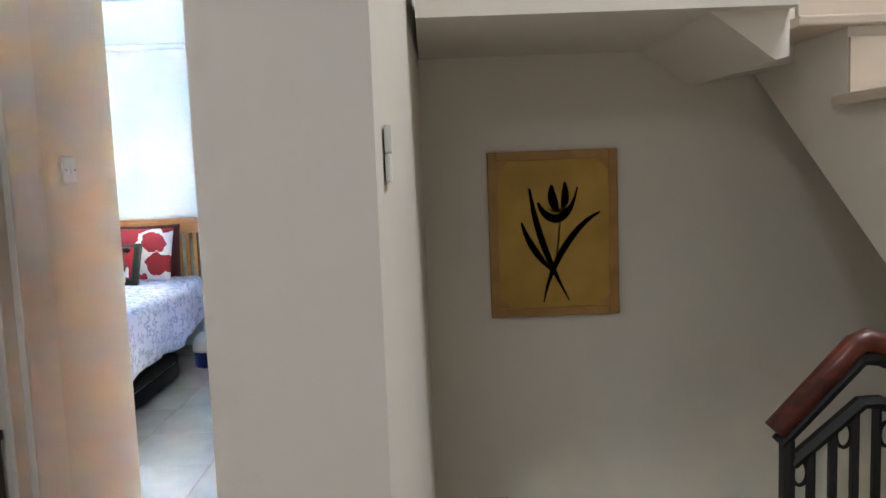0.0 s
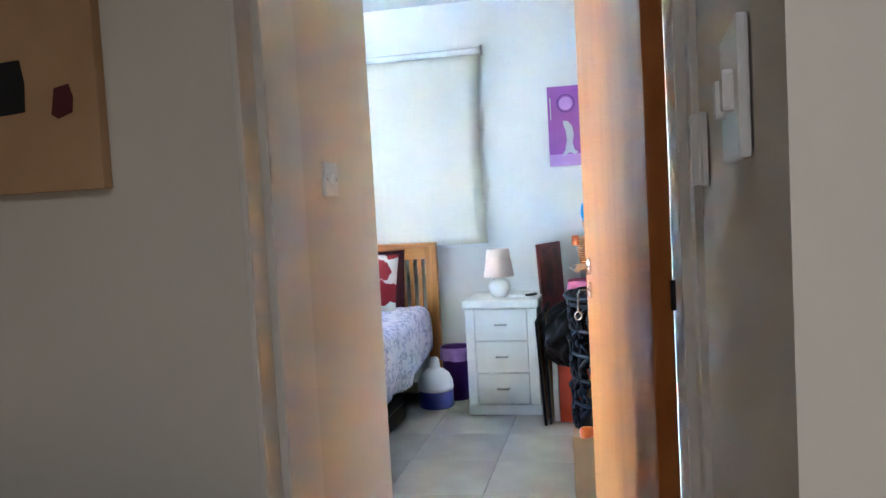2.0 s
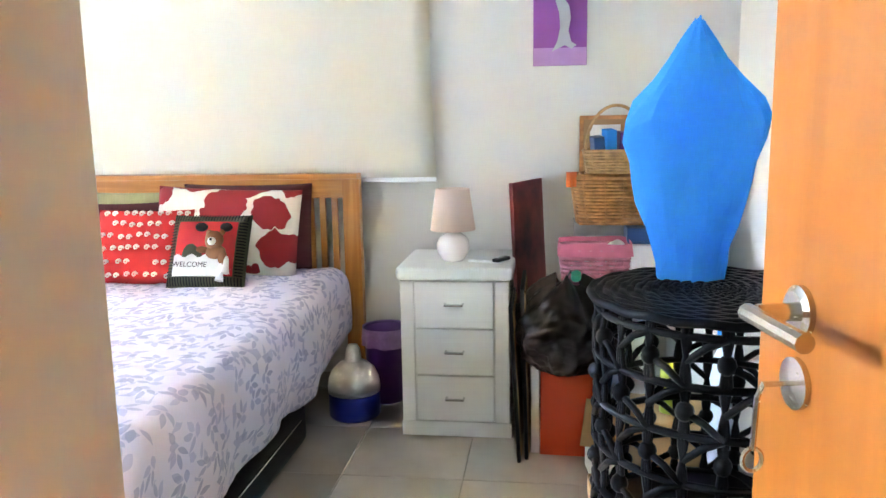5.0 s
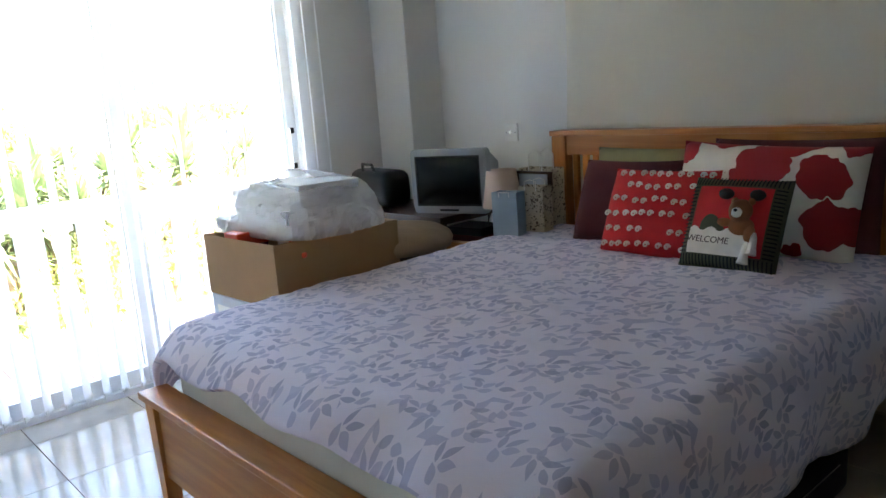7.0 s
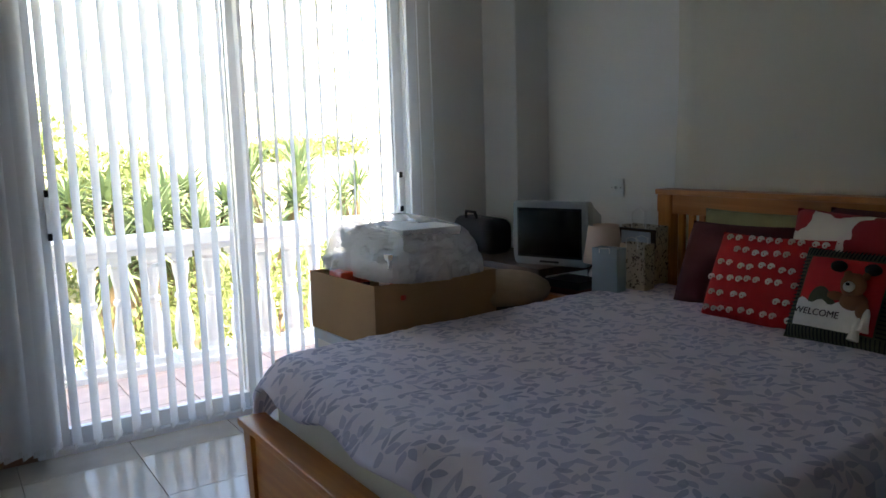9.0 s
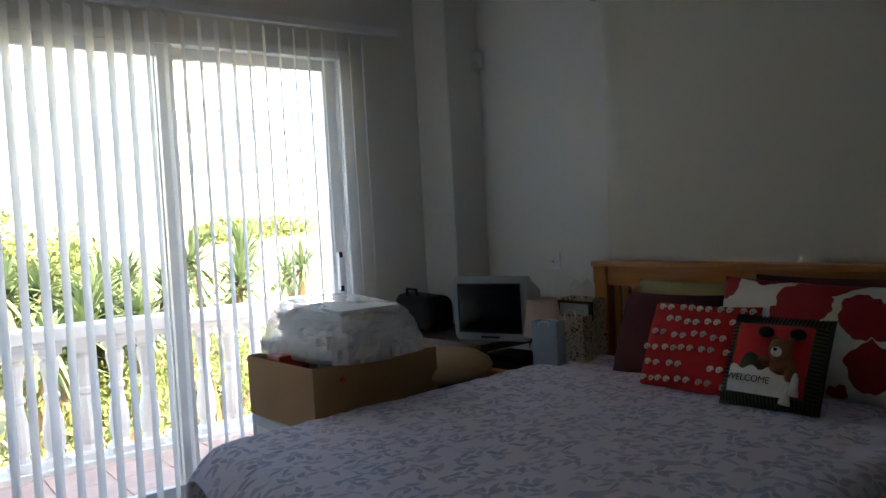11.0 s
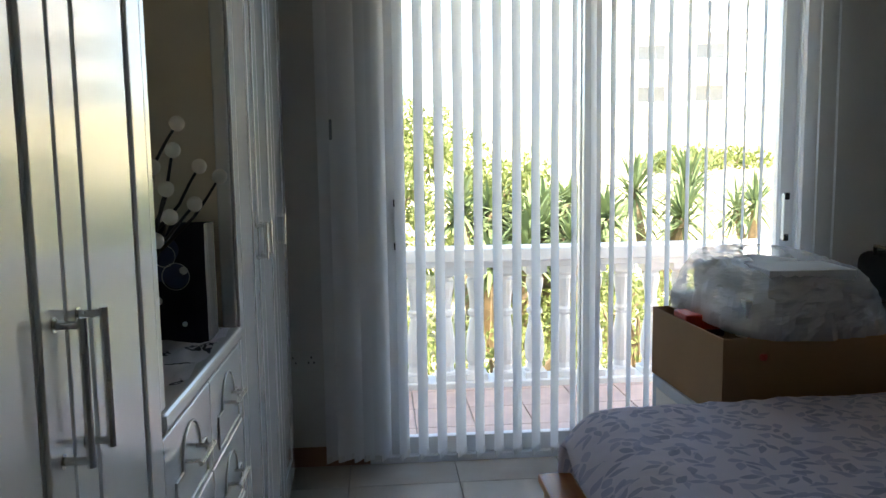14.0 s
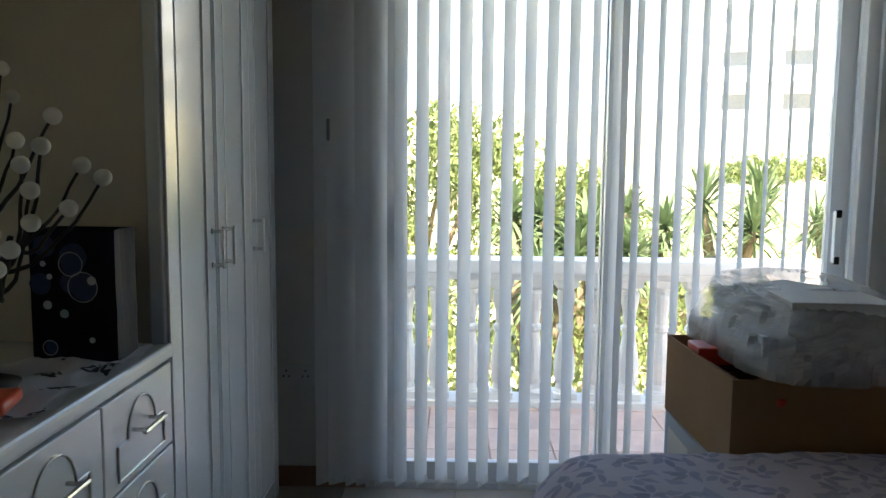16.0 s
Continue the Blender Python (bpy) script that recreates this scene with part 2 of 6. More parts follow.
def prism(outline, lo, hi, axis="z", bm=None):
    """An outline of (a, b) pairs pushed from lo to hi along an axis: z: (x, y), y: (x, z), x: (y, z)."""
    own = bmesh.new()
    at = {"z": lambda a, b, h: (a, b, h), "y": lambda a, b, h: (a, h, b), "x": lambda a, b, h: (h, a, b)}[axis]
    u = [own.verts.new(at(a, b, lo)) for a, b in outline]
    v = [own.verts.new(at(a, b, hi)) for a, b in outline]
    own.faces.new(u)
    own.faces.new(v)
    for k in range(len(u)):
        j = (k + 1) % len(u)
        own.faces.new((u[k], u[j], v[j], v[k]))
    return joined(own, bm)


def structure(name, bm, mat, label="", category="", smooth=False):
    return tagged(part(name, bm, mat, smooth=smooth), label, category, kind="structure")


def sheet(nu, nv, where, bm=None):
    """A grid of (nu+1) x (nv+1) points where(u, v) with u, v from 0 to 1."""
    own = bmesh.new()
    g = [[own.verts.new(where(i / nu, j / nv)) for j in range(nv + 1)] for i in range(nu + 1)]
    for i in range(nu):
        for j in range(nv):
            own.faces.new((g[i][j], g[i + 1][j], g[i + 1][j + 1], g[i][j + 1]))
    return joined(own, bm)


def wob(x, y, z, s=1.0):
    return noise.noise(Vector((x * s, y * s, z * s)))


# ---- the setting ----
X_WIN, X_EAST, Y_NORTH, Y_HALL = -4.15, 0.30, 5.20, 1.48
CEIL = 2.62
Y_IN = 1.76

slab = box(-4.4, 0.46, 1.6, 5.35, -0.12, -0.008)
box(-6.2, 0.95, -4.65, 1.6, -0.12, -0.008, bm=slab)
box(0.95, 3.2, -4.65, -0.35, -0.12, -0.008, bm=slab)
structure("floor", slab, "grout", "cement bed with grey-brown joints under floor tiles", "floor")
structure("ceiling", box(-4.4, 0.45, 1.62, 5.35, CEIL, CEIL + 0.15), "ceiling", "white painted bedroom ceiling", "ceiling")
structure("wall_north", box(-4.4, 0.45, Y_NORTH, Y_NORTH + 0.2, -0.1, CEIL), "wall", "white painted wall behind the bed", "wall")
structure("wall_east", box(X_EAST, X_EAST + 0.15, 2.44, Y_NORTH, -0.1, CEIL), "wall", "white painted side wall", "wall")
structure("wall_pillar", box(-4.16, -3.862, 4.97, 5.21, -0.1, CEIL, 0.006), "wall", "white plastered corner pillar", "pillar")
# window wall, with the opening of the sliding door
W0, W1, WTOP = 2.58, 4.52, 2.20
wall_win = box(X_WIN - 0.22, X_WIN, 1.62, W0, -0.1, CEIL)
box(X_WIN - 0.22, X_WIN, W1, 5.35, -0.1, CEIL, bm=wall_win)
box(X_WIN - 0.22, X_WIN, W0, W1, WTOP, CEIL, bm=wall_win)
structure("wall_west", wall_win, "wall", "white painted wall round the sliding door", "wall")
# wall between hall and bedroom, with the doorway
D0, D1, DTOP = -0.885, -0.05, 2.08
wall_door = box(-4.15, D0, Y_HALL, Y_IN, -0.1, CEIL)
box(D0, D1, Y_HALL, Y_IN, DTOP, CEIL, bm=wall_door)
structure("wall_south", wall_door, "hallwall", "cream painted hall wall with a doorway", "wall")
structure("wall_wardrobe_end", box(-0.99, -0.882, Y_IN, 2.32, -0.1, CEIL, 0.004), "hallwall", "short painted wall at the end of the wardrobe", "wall")
structure("wall_pier", prism([(-0.091, 0.639), (0.187, 0.60), (0.245, 2.43), (0.245, 2.60), (-0.02, 2.60), (-0.048, 1.48)], -1.5, CEIL), "hallwall", "cream painted wall between doorway and stairs", "wall")
structure("wall_east_return", box(-0.01, 0.45, 2.44, 2.60, -0.1, CEIL), "wall")
# hall shell: the stairwell's back wall, side walls, ceiling with holes for added lamps
structure("wall_stairwell", box(0.245, 3.2, 2.43, 2.60, -2.6, 4.6), "hallwall", "cream painted stairwell wall", "wall")
west = box(-6.2, -6.05, -4.65, 1.48, -0.1, 2.62)
structure("wall_hall_west", west, "hallwall", "cream painted hall wall", "wall")
east = box(3.05, 3.2, -4.65, 2.43, -2.6, 4.6)
structure("wall_stair_foot", box(0.95, 3.2, -0.5, -0.35, -2.6, -0.121), "hallwall")
# unseen floor, brown so that less light bounces up the stairwell
structure("floor_lower", box(0.1, 3.2, -0.5, 2.6, -2.75, -2.6), "skirt", "unseen lower hall floor, kept dark to cut bounced light", "floor")
structure("wall_lower", box(0.1, 0.246, -0.5, 2.43, -2.6, -1.45), "hallwall")
structure("wall_lower_edge", box(0.80, 0.949, -0.36, 0.60, -2.6, -0.121), "hallwall")
structure("wall_hall_east", east, "hallwall", "cream painted stairwell wall", "wall")
back = box(-6.2, 3.2, -4.65, -4.50, -2.6, 4.6)
box(-6.2, -4.15, Y_HALL, Y_IN, -0.1, CEIL, bm=back)
structure("wall_hall_south", back, "hallwall", "cream painted hall wall", "wall")
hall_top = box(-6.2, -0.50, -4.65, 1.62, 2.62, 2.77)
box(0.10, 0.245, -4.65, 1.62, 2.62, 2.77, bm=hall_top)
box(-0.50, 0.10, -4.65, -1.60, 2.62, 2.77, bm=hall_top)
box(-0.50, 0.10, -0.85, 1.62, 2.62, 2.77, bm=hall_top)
# made-up opaque lid over the hall fill lamp's ceiling hole
structure("rooflight", box(-0.55, 0.099, -1.65, -0.80, 2.772, 2.80), "ceiling", "unseen white lid over the hall fill lamp", "rooflight")
structure("ceiling_hall", hall_top, "ceiling", "white painted hall ceiling", "ceiling")
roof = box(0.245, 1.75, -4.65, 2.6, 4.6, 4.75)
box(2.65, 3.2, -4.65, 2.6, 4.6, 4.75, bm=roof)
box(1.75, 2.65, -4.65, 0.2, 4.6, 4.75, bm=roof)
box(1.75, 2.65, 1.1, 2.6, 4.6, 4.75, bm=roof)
# unseen roof lid, added to close the hole above the stair fill lamp
structure("rooflight", box(1.70, 2.70, 0.15, 1.15, 4.752, 4.79), "ceiling", "unseen white lid over the stair fill lamp", "rooflight")
structure("ceiling_stairwell", roof, "ceiling", "white painted stairwell ceiling", "ceiling")
structure("wall_upper_hall", box(0.1, 0.245, -4.65, 2.43, 2.62, 4.75), "hallwall", "cream painted wall over the hall", "wall")

# doorway lining, rebated for the door
trim = box(D0 - 0.004, D0 + 0.030, 1.545, 1.70, 0, DTOP, 0.003)
box(D0 - 0.004, D0 + 0.010, 1.70, Y_IN + 0.004, 0, DTOP, 0.002, bm=trim)
box(D1 - 0.030, D1 + 0.004, 1.545, 1.70, 0, DTOP, 0.003, bm=trim)
box(D0, D1, 1.547, 1.70, DTOP - 0.030, DTOP, 0.003, bm=trim)
lining = structure("door_frame", trim, "trim", "cream painted door lining", "door frame")
part("architrave", box(D0 - 0.004, D0 + 0.012, Y_HALL - 0.004, 1.545, 0, DTOP + 0.004, 0.004), "trim", lining)
part("architrave", box(D1 - 0.012, D1 + 0.004, Y_HALL - 0.004, 1.545, 0, DTOP + 0.004, 0.004), "trim", lining)
for z0, z1 in ((1.075, 1.135), (0.995, 1.055)):
    part("strike_plate", box(D0 + 0.0095, D0 + 0.012, 1.71, 1.728, z0, z1, 0.0008), "chrome", lining)


# ---- sliding glass door ----
def sash(name, y0, y1, x, label):
    """One sliding leaf: four aluminium members and a pane."""
    z0, z1, w = 0.03, 2.16, 0.075
    leaf = thing(name, x, y0, z0, 0, label, "window")
    d = y1 - y0
    h = z1 - z0
    part("stile", box(-0.02, 0.02, 0, w, 0, h, 0.004), "alu", leaf)
    part("stile", box(-0.02, 0.02, d - w, d, 0, h, 0.004), "alu", leaf)
    part("bottom_rail", box(-0.019, 0.019, w, d - w, 0, 0.075, 0.004), "alu", leaf)
    part("top_rail", box(-0.019, 0.019, w, d - w, h - 0.06, h, 0.004), "alu", leaf)
    pane = part("pane", box(-0.003, 0.003, w - 0.01, d - w + 0.01, 0.065, h - 0.05), "glass", leaf)
    pane.visible_shadow = False
    return leaf


M["glass"] = bpy.data.materials.new("clear_glass")
M["glass"].use_nodes = True
gn = M["glass"].node_tree.nodes
gb = gn["Principled BSDF"]
gb.inputs["Base Color"].default_value = (0.98, 1.0, 0.99, 1)
gb.inputs["Transmission Weight"].default_value = 1.0
gb.inputs["Roughness"].default_value = 0.0
gb.inputs["IOR"].default_value = 1.02
frame_bm = box(X_WIN - 0.11, X_WIN + 0.012, W0, W0 + 0.055, 0, WTOP, 0.004)
box(X_WIN - 0.11, X_WIN + 0.012, W1 - 0.055, W1, 0, WTOP, 0.004, bm=frame_bm)
box(X_WIN - 0.11, X_WIN + 0.012, W0 + 0.055, W1 - 0.055, WTOP - 0.045, WTOP, 0.004, bm=frame_bm)
box(X_WIN - 0.11, X_WIN + 0.012, W0 + 0.055, W1 - 0.055, -0.005, 0.028, 0.004, bm=frame_bm)
structure("window_frame", frame_bm, "alu", "white aluminium frame of the sliding door", "window frame")
for nm, y0, y1, xx, hy in (("sliding_door", W0 + 0.055, 3.585, X_WIN - 0.03, 2.708), ("sliding_door", 3.505, W1 - 0.055, X_WIN - 0.075, 4.40)):
    leaf = sash(nm, y0, y1, xx, "white aluminium sliding glass door leaf")
    lx = X_WIN - xx
    lock = part("lock", box(lx - 0.012, lx + 0.012, hy - y0 - 0.012, hy - y0 + 0.012, 0.90, 1.10, 0.004), "alu", leaf)
    for z in (0.895, 1.075):
        part("catch", box(lx + 0.0, lx + 0.016, hy - y0 - 0.010, hy - y0 + 0.010, z, z + 0.03, 0.003), "black", lock)


# ---- bed ----
def bed():
    b = thing("bed", -2.175, 3.09, 0, 0, "oak double bed with a slatted headboard, made up", "bed")
    hw = 0.79
    part("headboard_cap", box(-0.825, 0.825, 1.985, 2.075, 1.018, 1.042, 0.005), "pine", b)
    for s in (-1, 1):
        part("headboard_post", box(s * hw - 0.04, s * hw + 0.04, 2.005, 2.06, 0, 1.018, 0.006), "pine_z", b)
    part("headboard_rail", box(-hw + 0.04, hw - 0.04, 2.015, 2.05, 0.93, 1.018, 0.003), "pine", b)
    part("headboard_rail", box(-hw + 0.04, hw - 0.04, 2.015, 2.05, 0.38, 0.50, 0.003), "pine", b)
    n = 26
    for k in range(n):
        x = -hw + 0.04 + (k + 0.75) * (2 * hw - 0.08) / (n + 0.5)
        part("slat", box(x - 0.014, x + 0.014, 2.022, 2.042, 0.50, 0.93, 0.002), "pine_z", b)
    part("footboard_cap", box(-0.825, 0.825, -0.02, 0.075, 0.385, 0.41, 0.005), "pine", b)
    part("footboard_panel", box(-0.76, 0.76, 0.012, 0.042, 0.13, 0.385, 0.003), "pine", b)
    for s in (-1, 1):
        leg = box(s * 0.785 - 0.032, s * 0.785 + 0.032, -0.005, 0.058, 0, 0.385, 0.004)
        for v in leg.verts:
            if v.co.z < 0.1:
                v.co.x = s * 0.785 + (v.co.x - s * 0.785) * 0.72
                v.co.y = 0.026 + (v.co.y - 0.026) * 0.72
        part("leg", leg, "pine_z", b)
        part("side_rail", box(s * 0.655 - 0.014, s * 0.655 + 0.014, 0.044, 2.014, 0.20, 0.34, 0.004), "pine_y", b)
    return b


bed()


def rounded_slab(x0, x1, y0, y1, z0, z1, r, bm=None):
    return box(x0, x1, y0, y1, z0, z1, r, 4, bm)


# black bulk added under the bed to deepen the shade there
ub = thing("under_bed_bulk", -1.70, 4.05, 0, 0, "black soft bulk added under the bed, deepening its shade", "storage bag")
part("body", box(-0.26, 0.24, -0.62, 0.52, 0.0, 0.175, 0.045, 4), "black", ub, smooth=True)
part("zip", tube([(0.243, -0.52, 0.12), (0.243, -0.05, 0.118), (0.243, 0.42, 0.12)], 0.004, 6), "chrome", ub)


mattress = part("mattress", rounded_slab(-2.93, -1.46, 3.17, 5.06, 0.30, 0.545, 0.06), "sheet", smooth=True)
tagged(mattress, "cream sheeted mattress in the oak bed", "mattress")


def duvet_at(u, v):
    """u across the bed from its far side, v from foot to head."""
    y = 3.12 + 1.86 * v
    hang_r, hang_l = 0.43 - 0.10 * max(0.0, v - 0.86) / 0.14, 0.20
    total = hang_l + 1.50 + hang_r
    s = u * total - hang_l
    top = 0.598 + 0.012 * wob(s, y, 0, 3.0) + 0.006 * wob(s, y, 3, 11.0) + 0.0065 * max(0.0, wob(s * 0.45 + 0.25 * y, y, 8, 17.0)) + 0.0022 * wob(s, y * 1.3, 5, 38.0) + 0.03 * min(1, v * 1.2)
    r = 0.058
    fold = 0.015 * math.sin(y * 13 + 2.0 * wob(y, 0, 0, 2)) + 0.014 * wob(y, s, 5, 6)
    if s < 0:
        d = -s
        a = min(d / r, math.pi / 2)
        x = -2.955 - r * math.sin(a) - fold * min(1, d * 4)
        z = top - r * (1 - math.cos(a)) - max(0, d - r * math.pi / 2)
    elif s > 1.50:
        d = s - 1.50
        a = min(d / r, math.pi / 2)
        e = max(0, d - r * math.pi / 2)
        bulge = 0.018 * math.sin(min(1.0, d / 0.42) * math.pi)
        x = -1.454 + r * math.sin(a) + bulge + fold * min(1, d * 3) - 0.10 * max(0, e - 0.22)
        z = top - r * (1 - math.cos(a)) - e * (0.95 + 0.05 * math.cos(7.1 * y))
    else:
        x, z = -2.955 + s, top
    f = max(0.0, (0.07 - v) / 0.07)
    z -= 0.085 * f * f + (0.01 * math.sin(x * 16) * f)
    y -= 0.012 * math.sin(x * 11) * f
    return (x, y, z)


dv = part("duvet", sheet(190, 150, duvet_at), "duvet", smooth=True)
uv = dv.data.uv_layers.new(name="UVMap")
for loop in dv.data.loops:
    k = loop.vertex_index
    uv.data[loop.index].uv = (2.20 * (k // 151) / 190, 1.86 * (k % 151) / 150)
tagged(dv, "white duvet printed with lavender leaves, spread over the bed", "duvet")
so = dv.modifiers.new("thick", "SOLIDIFY")
so.thickness = 0.022
so.offset = -1


# ---- bedside cabinet ----
def bedside(x, y, label):
    """Three-drawer chest; local x across, y from front to back."""
    c = thing("bedside_cabinet", x, y, 0, 0, label, "cabinet")
    w, d = 0.445, 0.43
    part("body", box(0.006, w - 0.006, 0.022, d, 0.0, 0.66, 0.003), "dull_white", c)
    part("plinth", box(0.0, w, 0.008, 0.03, 0.0, 0.062, 0.003), "dull_white", c)
    part("top", box(-0.008, w + 0.008, -0.012, d + 0.008, 0.652, 0.702, 0.016, 4), "dull_white", c)
    for s in (0.004, w - 0.062):
        part("pilaster", box(s, s + 0.054, 0.006, 0.024, 0.064, 0.645, 0.003), "dull_white", c)
    for k in range(3):
        z0 = 0.066 + 0.194 * k
        dr = part("drawer", box(0.064, w - 0.068, 0.004, 0.024, z0 + 0.002, z0 + 0.190, 0.005, 3), "dull_white", c)
        zc = z0 + 0.1
        hb = tube([(0.185, 0.006, zc), (0.185, -0.022, zc), (0.255, -0.022, zc), (0.255, 0.006, zc)], 0.0055, 8)
        part("handle", hb, "chrome", dr, "brushed steel bow handle")
    return c


bedside(-1.088, 4.645, "cream three-drawer bedside cabinet beside the bed")


# ---- fitted wardrobe ----
YF = 2.28


def shaker(w, h, parent):
    """A framed door in local x, z; its front faces +y."""
    d = part("door", box(0.002, w - 0.002, -0.02, 0.0, 0, h, 0.002), "gloss_white", parent)
    part("stile", box(0.002, 0.066, 0.0, 0.006, 0.0, h, 0.003), "gloss_white", d)
    part("stile", box(w - 0.066, w - 0.002, 0.0, 0.006, 0.0, h, 0.003), "gloss_white", d)
    part("rail", box(0.066, w - 0.066, 0.0, 0.006, 0.0, 0.08, 0.003), "gloss_white", d)
    part("rail", box(0.066, w - 0.066, 0.0, 0.006, h - 0.08, h, 0.003), "gloss_white", d)
    part("panel", box(0.080, w - 0.080, 0.0, 0.004, 0.095, h - 0.095, 0.004), "gloss_white", d)
    return d


def bar_handle(parent, x, z0, z1, across=False):
    """A steel bar on two posts, upright or across; local coordinates of the parent."""
    bm = bmesh.new()
    if across:
        tube([(x - 0.055, 0.034, z0), (x + 0.055, 0.034, z0)], 0.005, 8, bm)
        for s in (-0.04, 0.04):
            tube([(x + s, 0.0, z0), (x + s, 0.034, z0)], 0.0045, 8, bm)
    else:
        tube([(x, 0.036, z0 - 0.008), (x, 0.036, z1 + 0.008)], 0.005, 8, bm)
        for z in (z0, z1):
            tube([(x, 0.0, z), (x, 0.036, z)], 0.005, 8, bm)
            tube([(x, 0.001, z), (x, 0.007, z)], 0.009, 10, bm)
    return part("handle", bm, "chrome", parent, "polished steel bar handle")


def tall_unit(x0, x1, handle_sides, label, grip=0.88):
    """A wardrobe carcass with as many doors as handle_sides; x1 > x0."""
    u = thing("wardrobe", x0, YF, 0, 0, label, "wardrobe", "fitted wardrobe units")
    w = x1 - x0
    part("carcass", box(0, w, -0.50, -0.022, 0.0, 2.40, 0.002), "gloss_white", u)
    part("plinth", box(0.002, w - 0.002, -0.04, -0.012, 0.0, 0.07, 0.002), "gloss_white", u)
    n = len(handle_sides)
    dw = w / n
    for k, side in enumerate(handle_sides):
        d = shaker(dw, 2.30, u)
        d.location = (k * dw, 0, 0.075)
        bar_handle(d, 0.032 if side == "low" else dw - 0.032, grip, grip + 0.09 if grip > 0.9 else 1.035)
    return u


tall_unit(-1.845, -0.995, ["low", "low"], "white framed wardrobe unit with steel bar handles")
tall_unit(-2.19, -1.847, ["high"], "white framed wardrobe unit with steel bar handles")
tall_unit(-3.222, -2.887, ["low"], "white framed wardrobe unit with steel bar handles", 0.945)
tall_unit(-3.905, -3.252, ["high", "high"], "white framed wardrobe unit with steel bar handles", 0.945)


def dresser():
    """Drawers under an open niche between the wardrobe units."""
    x0, x1 = -2.885, -2.192
    u = thing("dressing_table", x0, YF, 0, 0, "white drawer unit with an open niche above", "dressing table", "fitted wardrobe units")
    w = x1 - x0
    part("carcass", box(0, w, -0.50, -0.022, 0, 0.845, 0.002), "gloss_white", u)
    part("worktop", box(0.0, w, -0.50, 0.012, 0.848, 0.882, 0.010, 3), "gloss_white", u)
    part("back_panel", box(0.002, w - 0.002, -0.50, -0.485, 0.883, 2.40), "niche", u)
    part("side_panel", box(0.0, 0.016, -0.484, -0.03, 0.883, 2.40), "niche", u)
    part("side_panel", box(w - 0.016, w, -0.484, -0.03, 0.883, 2.40), "niche", u)
    part("top_panel", box(0.0, w, -0.50, 0.0, 2.401, 2.43), "gloss_white", u)
    mould = box(0.0, 0.030, -0.03, 0.004, 0.883, 2.40, 0.006, 3)
    box(0.004, 0.018, 0.004, 0.012, 0.883, 2.40, 0.003, bm=mould)
    part("moulding", mould, "gloss_white", u)
    mould = box(w - 0.030, w, -0.03, 0.004, 0.883, 2.40, 0.006, 3)
    part("moulding", mould, "gloss_white", u)
    dw = w / 2
    for c in range(2):
        for k in range(4):
            z0 = 0.075 + 0.192 * k
            bm = box(c * dw + 0.003, (c + 1) * dw - 0.003, -0.02, 0.004, z0, z0 + 0.187, 0.004, 3)
            d = part("drawer", bm, "gloss_white", u)
            xc = (c + 0.5) * dw
            arch = [(xc - 0.115, 0.006, z0 + 0.02), (xc - 0.115, 0.006, z0 + 0.09)]
            arch += [(xc - 0.115 + 0.045 * (1 - math.cos(a)), 0.006, z0 + 0.09 + 0.0) for a in (0.6, 1.2)]
            arch += [(xc + 0.07 * -math.cos(a), 0.006, z0 + 0.09 + 0.07 * math.sin(a)) for a in [math.pi * q / 10 for q in range(11)]]
            arch += [(xc + 0.115, 0.006, z0 + 0.09), (xc + 0.115, 0.006, z0 + 0.02)]
            part("moulding", tube(arch, 0.0026, 6, closed=True), "gloss_white", d)
            bar_handle(d, xc, z0 + 0.10, z0 + 0.10, True)


dresser()


# ---- bedroom door, standing open ----
def bedroom_door():
    hx, hy = -0.084, 1.712
    ang = math.degrees(math.atan2(2.557 - 1.69, -0.266 - -0.111))
    d = thing("door", hx, hy, 0.008, ang, "orange-brown veneered door standing open", "door")
    w, h = 0.875, 2.04
    part("leaf", box(0.0, w, -0.0, 0.044, 0, h, 0.002), "door", d)
    for s, y in ((1, 0.044),):
        rose = part("handle_rose", lathe([(0.0, 0.0), (0.026, 0.0), (0.026, 0.006), (0.02, 0.01), (0.0, 0.01)], 24), "chrome", d)
        rose.matrix_basis = pose(w - 0.085, y, 1.07, -90, 0, 0)
        part("lever", tube([(w - 0.085, y, 1.07), (w - 0.085, y + 0.045, 1.07), (w - 0.08, y + 0.052, 1.07), (w + 0.03, y + 0.05, 1.07)][:3] + [(w - 0.19, y + 0.052, 1.07)], 0.009, 10), "chrome", d)
        key = part("keyhole_rose", lathe([(0.0, 0.0), (0.026, 0.0), (0.026, 0.006), (0.0, 0.009)], 24), "chrome", d)
        key.matrix_basis = pose(w - 0.085, y, 0.998, -90, 0, 0)
        part("key", tube([(w - 0.085, y + 0.005, 0.998), (w - 0.085, y + 0.035, 0.998), (w - 0.085, y + 0.040, 0.985), (w - 0.085, y + 0.042, 0.93)], 0.003, 6), "chrome", d)
        part("key_bow", tube([(w - 0.085, y + 0.042 + 0.010 * math.cos(q), 0.92 + 0.012 * math.sin(q)) for q in [0.3927 * j for j in range(16)]], 0.0025, 5, closed=True), "chrome", d)
    for z in (0.25, 1.075, 1.85):
        part("hinge", tube([(-0.005, 0.0, z - 0.03), (-0.005, 0.0, z + 0.03)], 0.007, 8), "black", d)
    return d


bedroom_door()


# ---- roller blind and vertical blind ----
rb = thing("roller_blind", -1.98, 5.165, 1.01, 0, "cream fabric roller blind drawn down over a window", "roller blind")


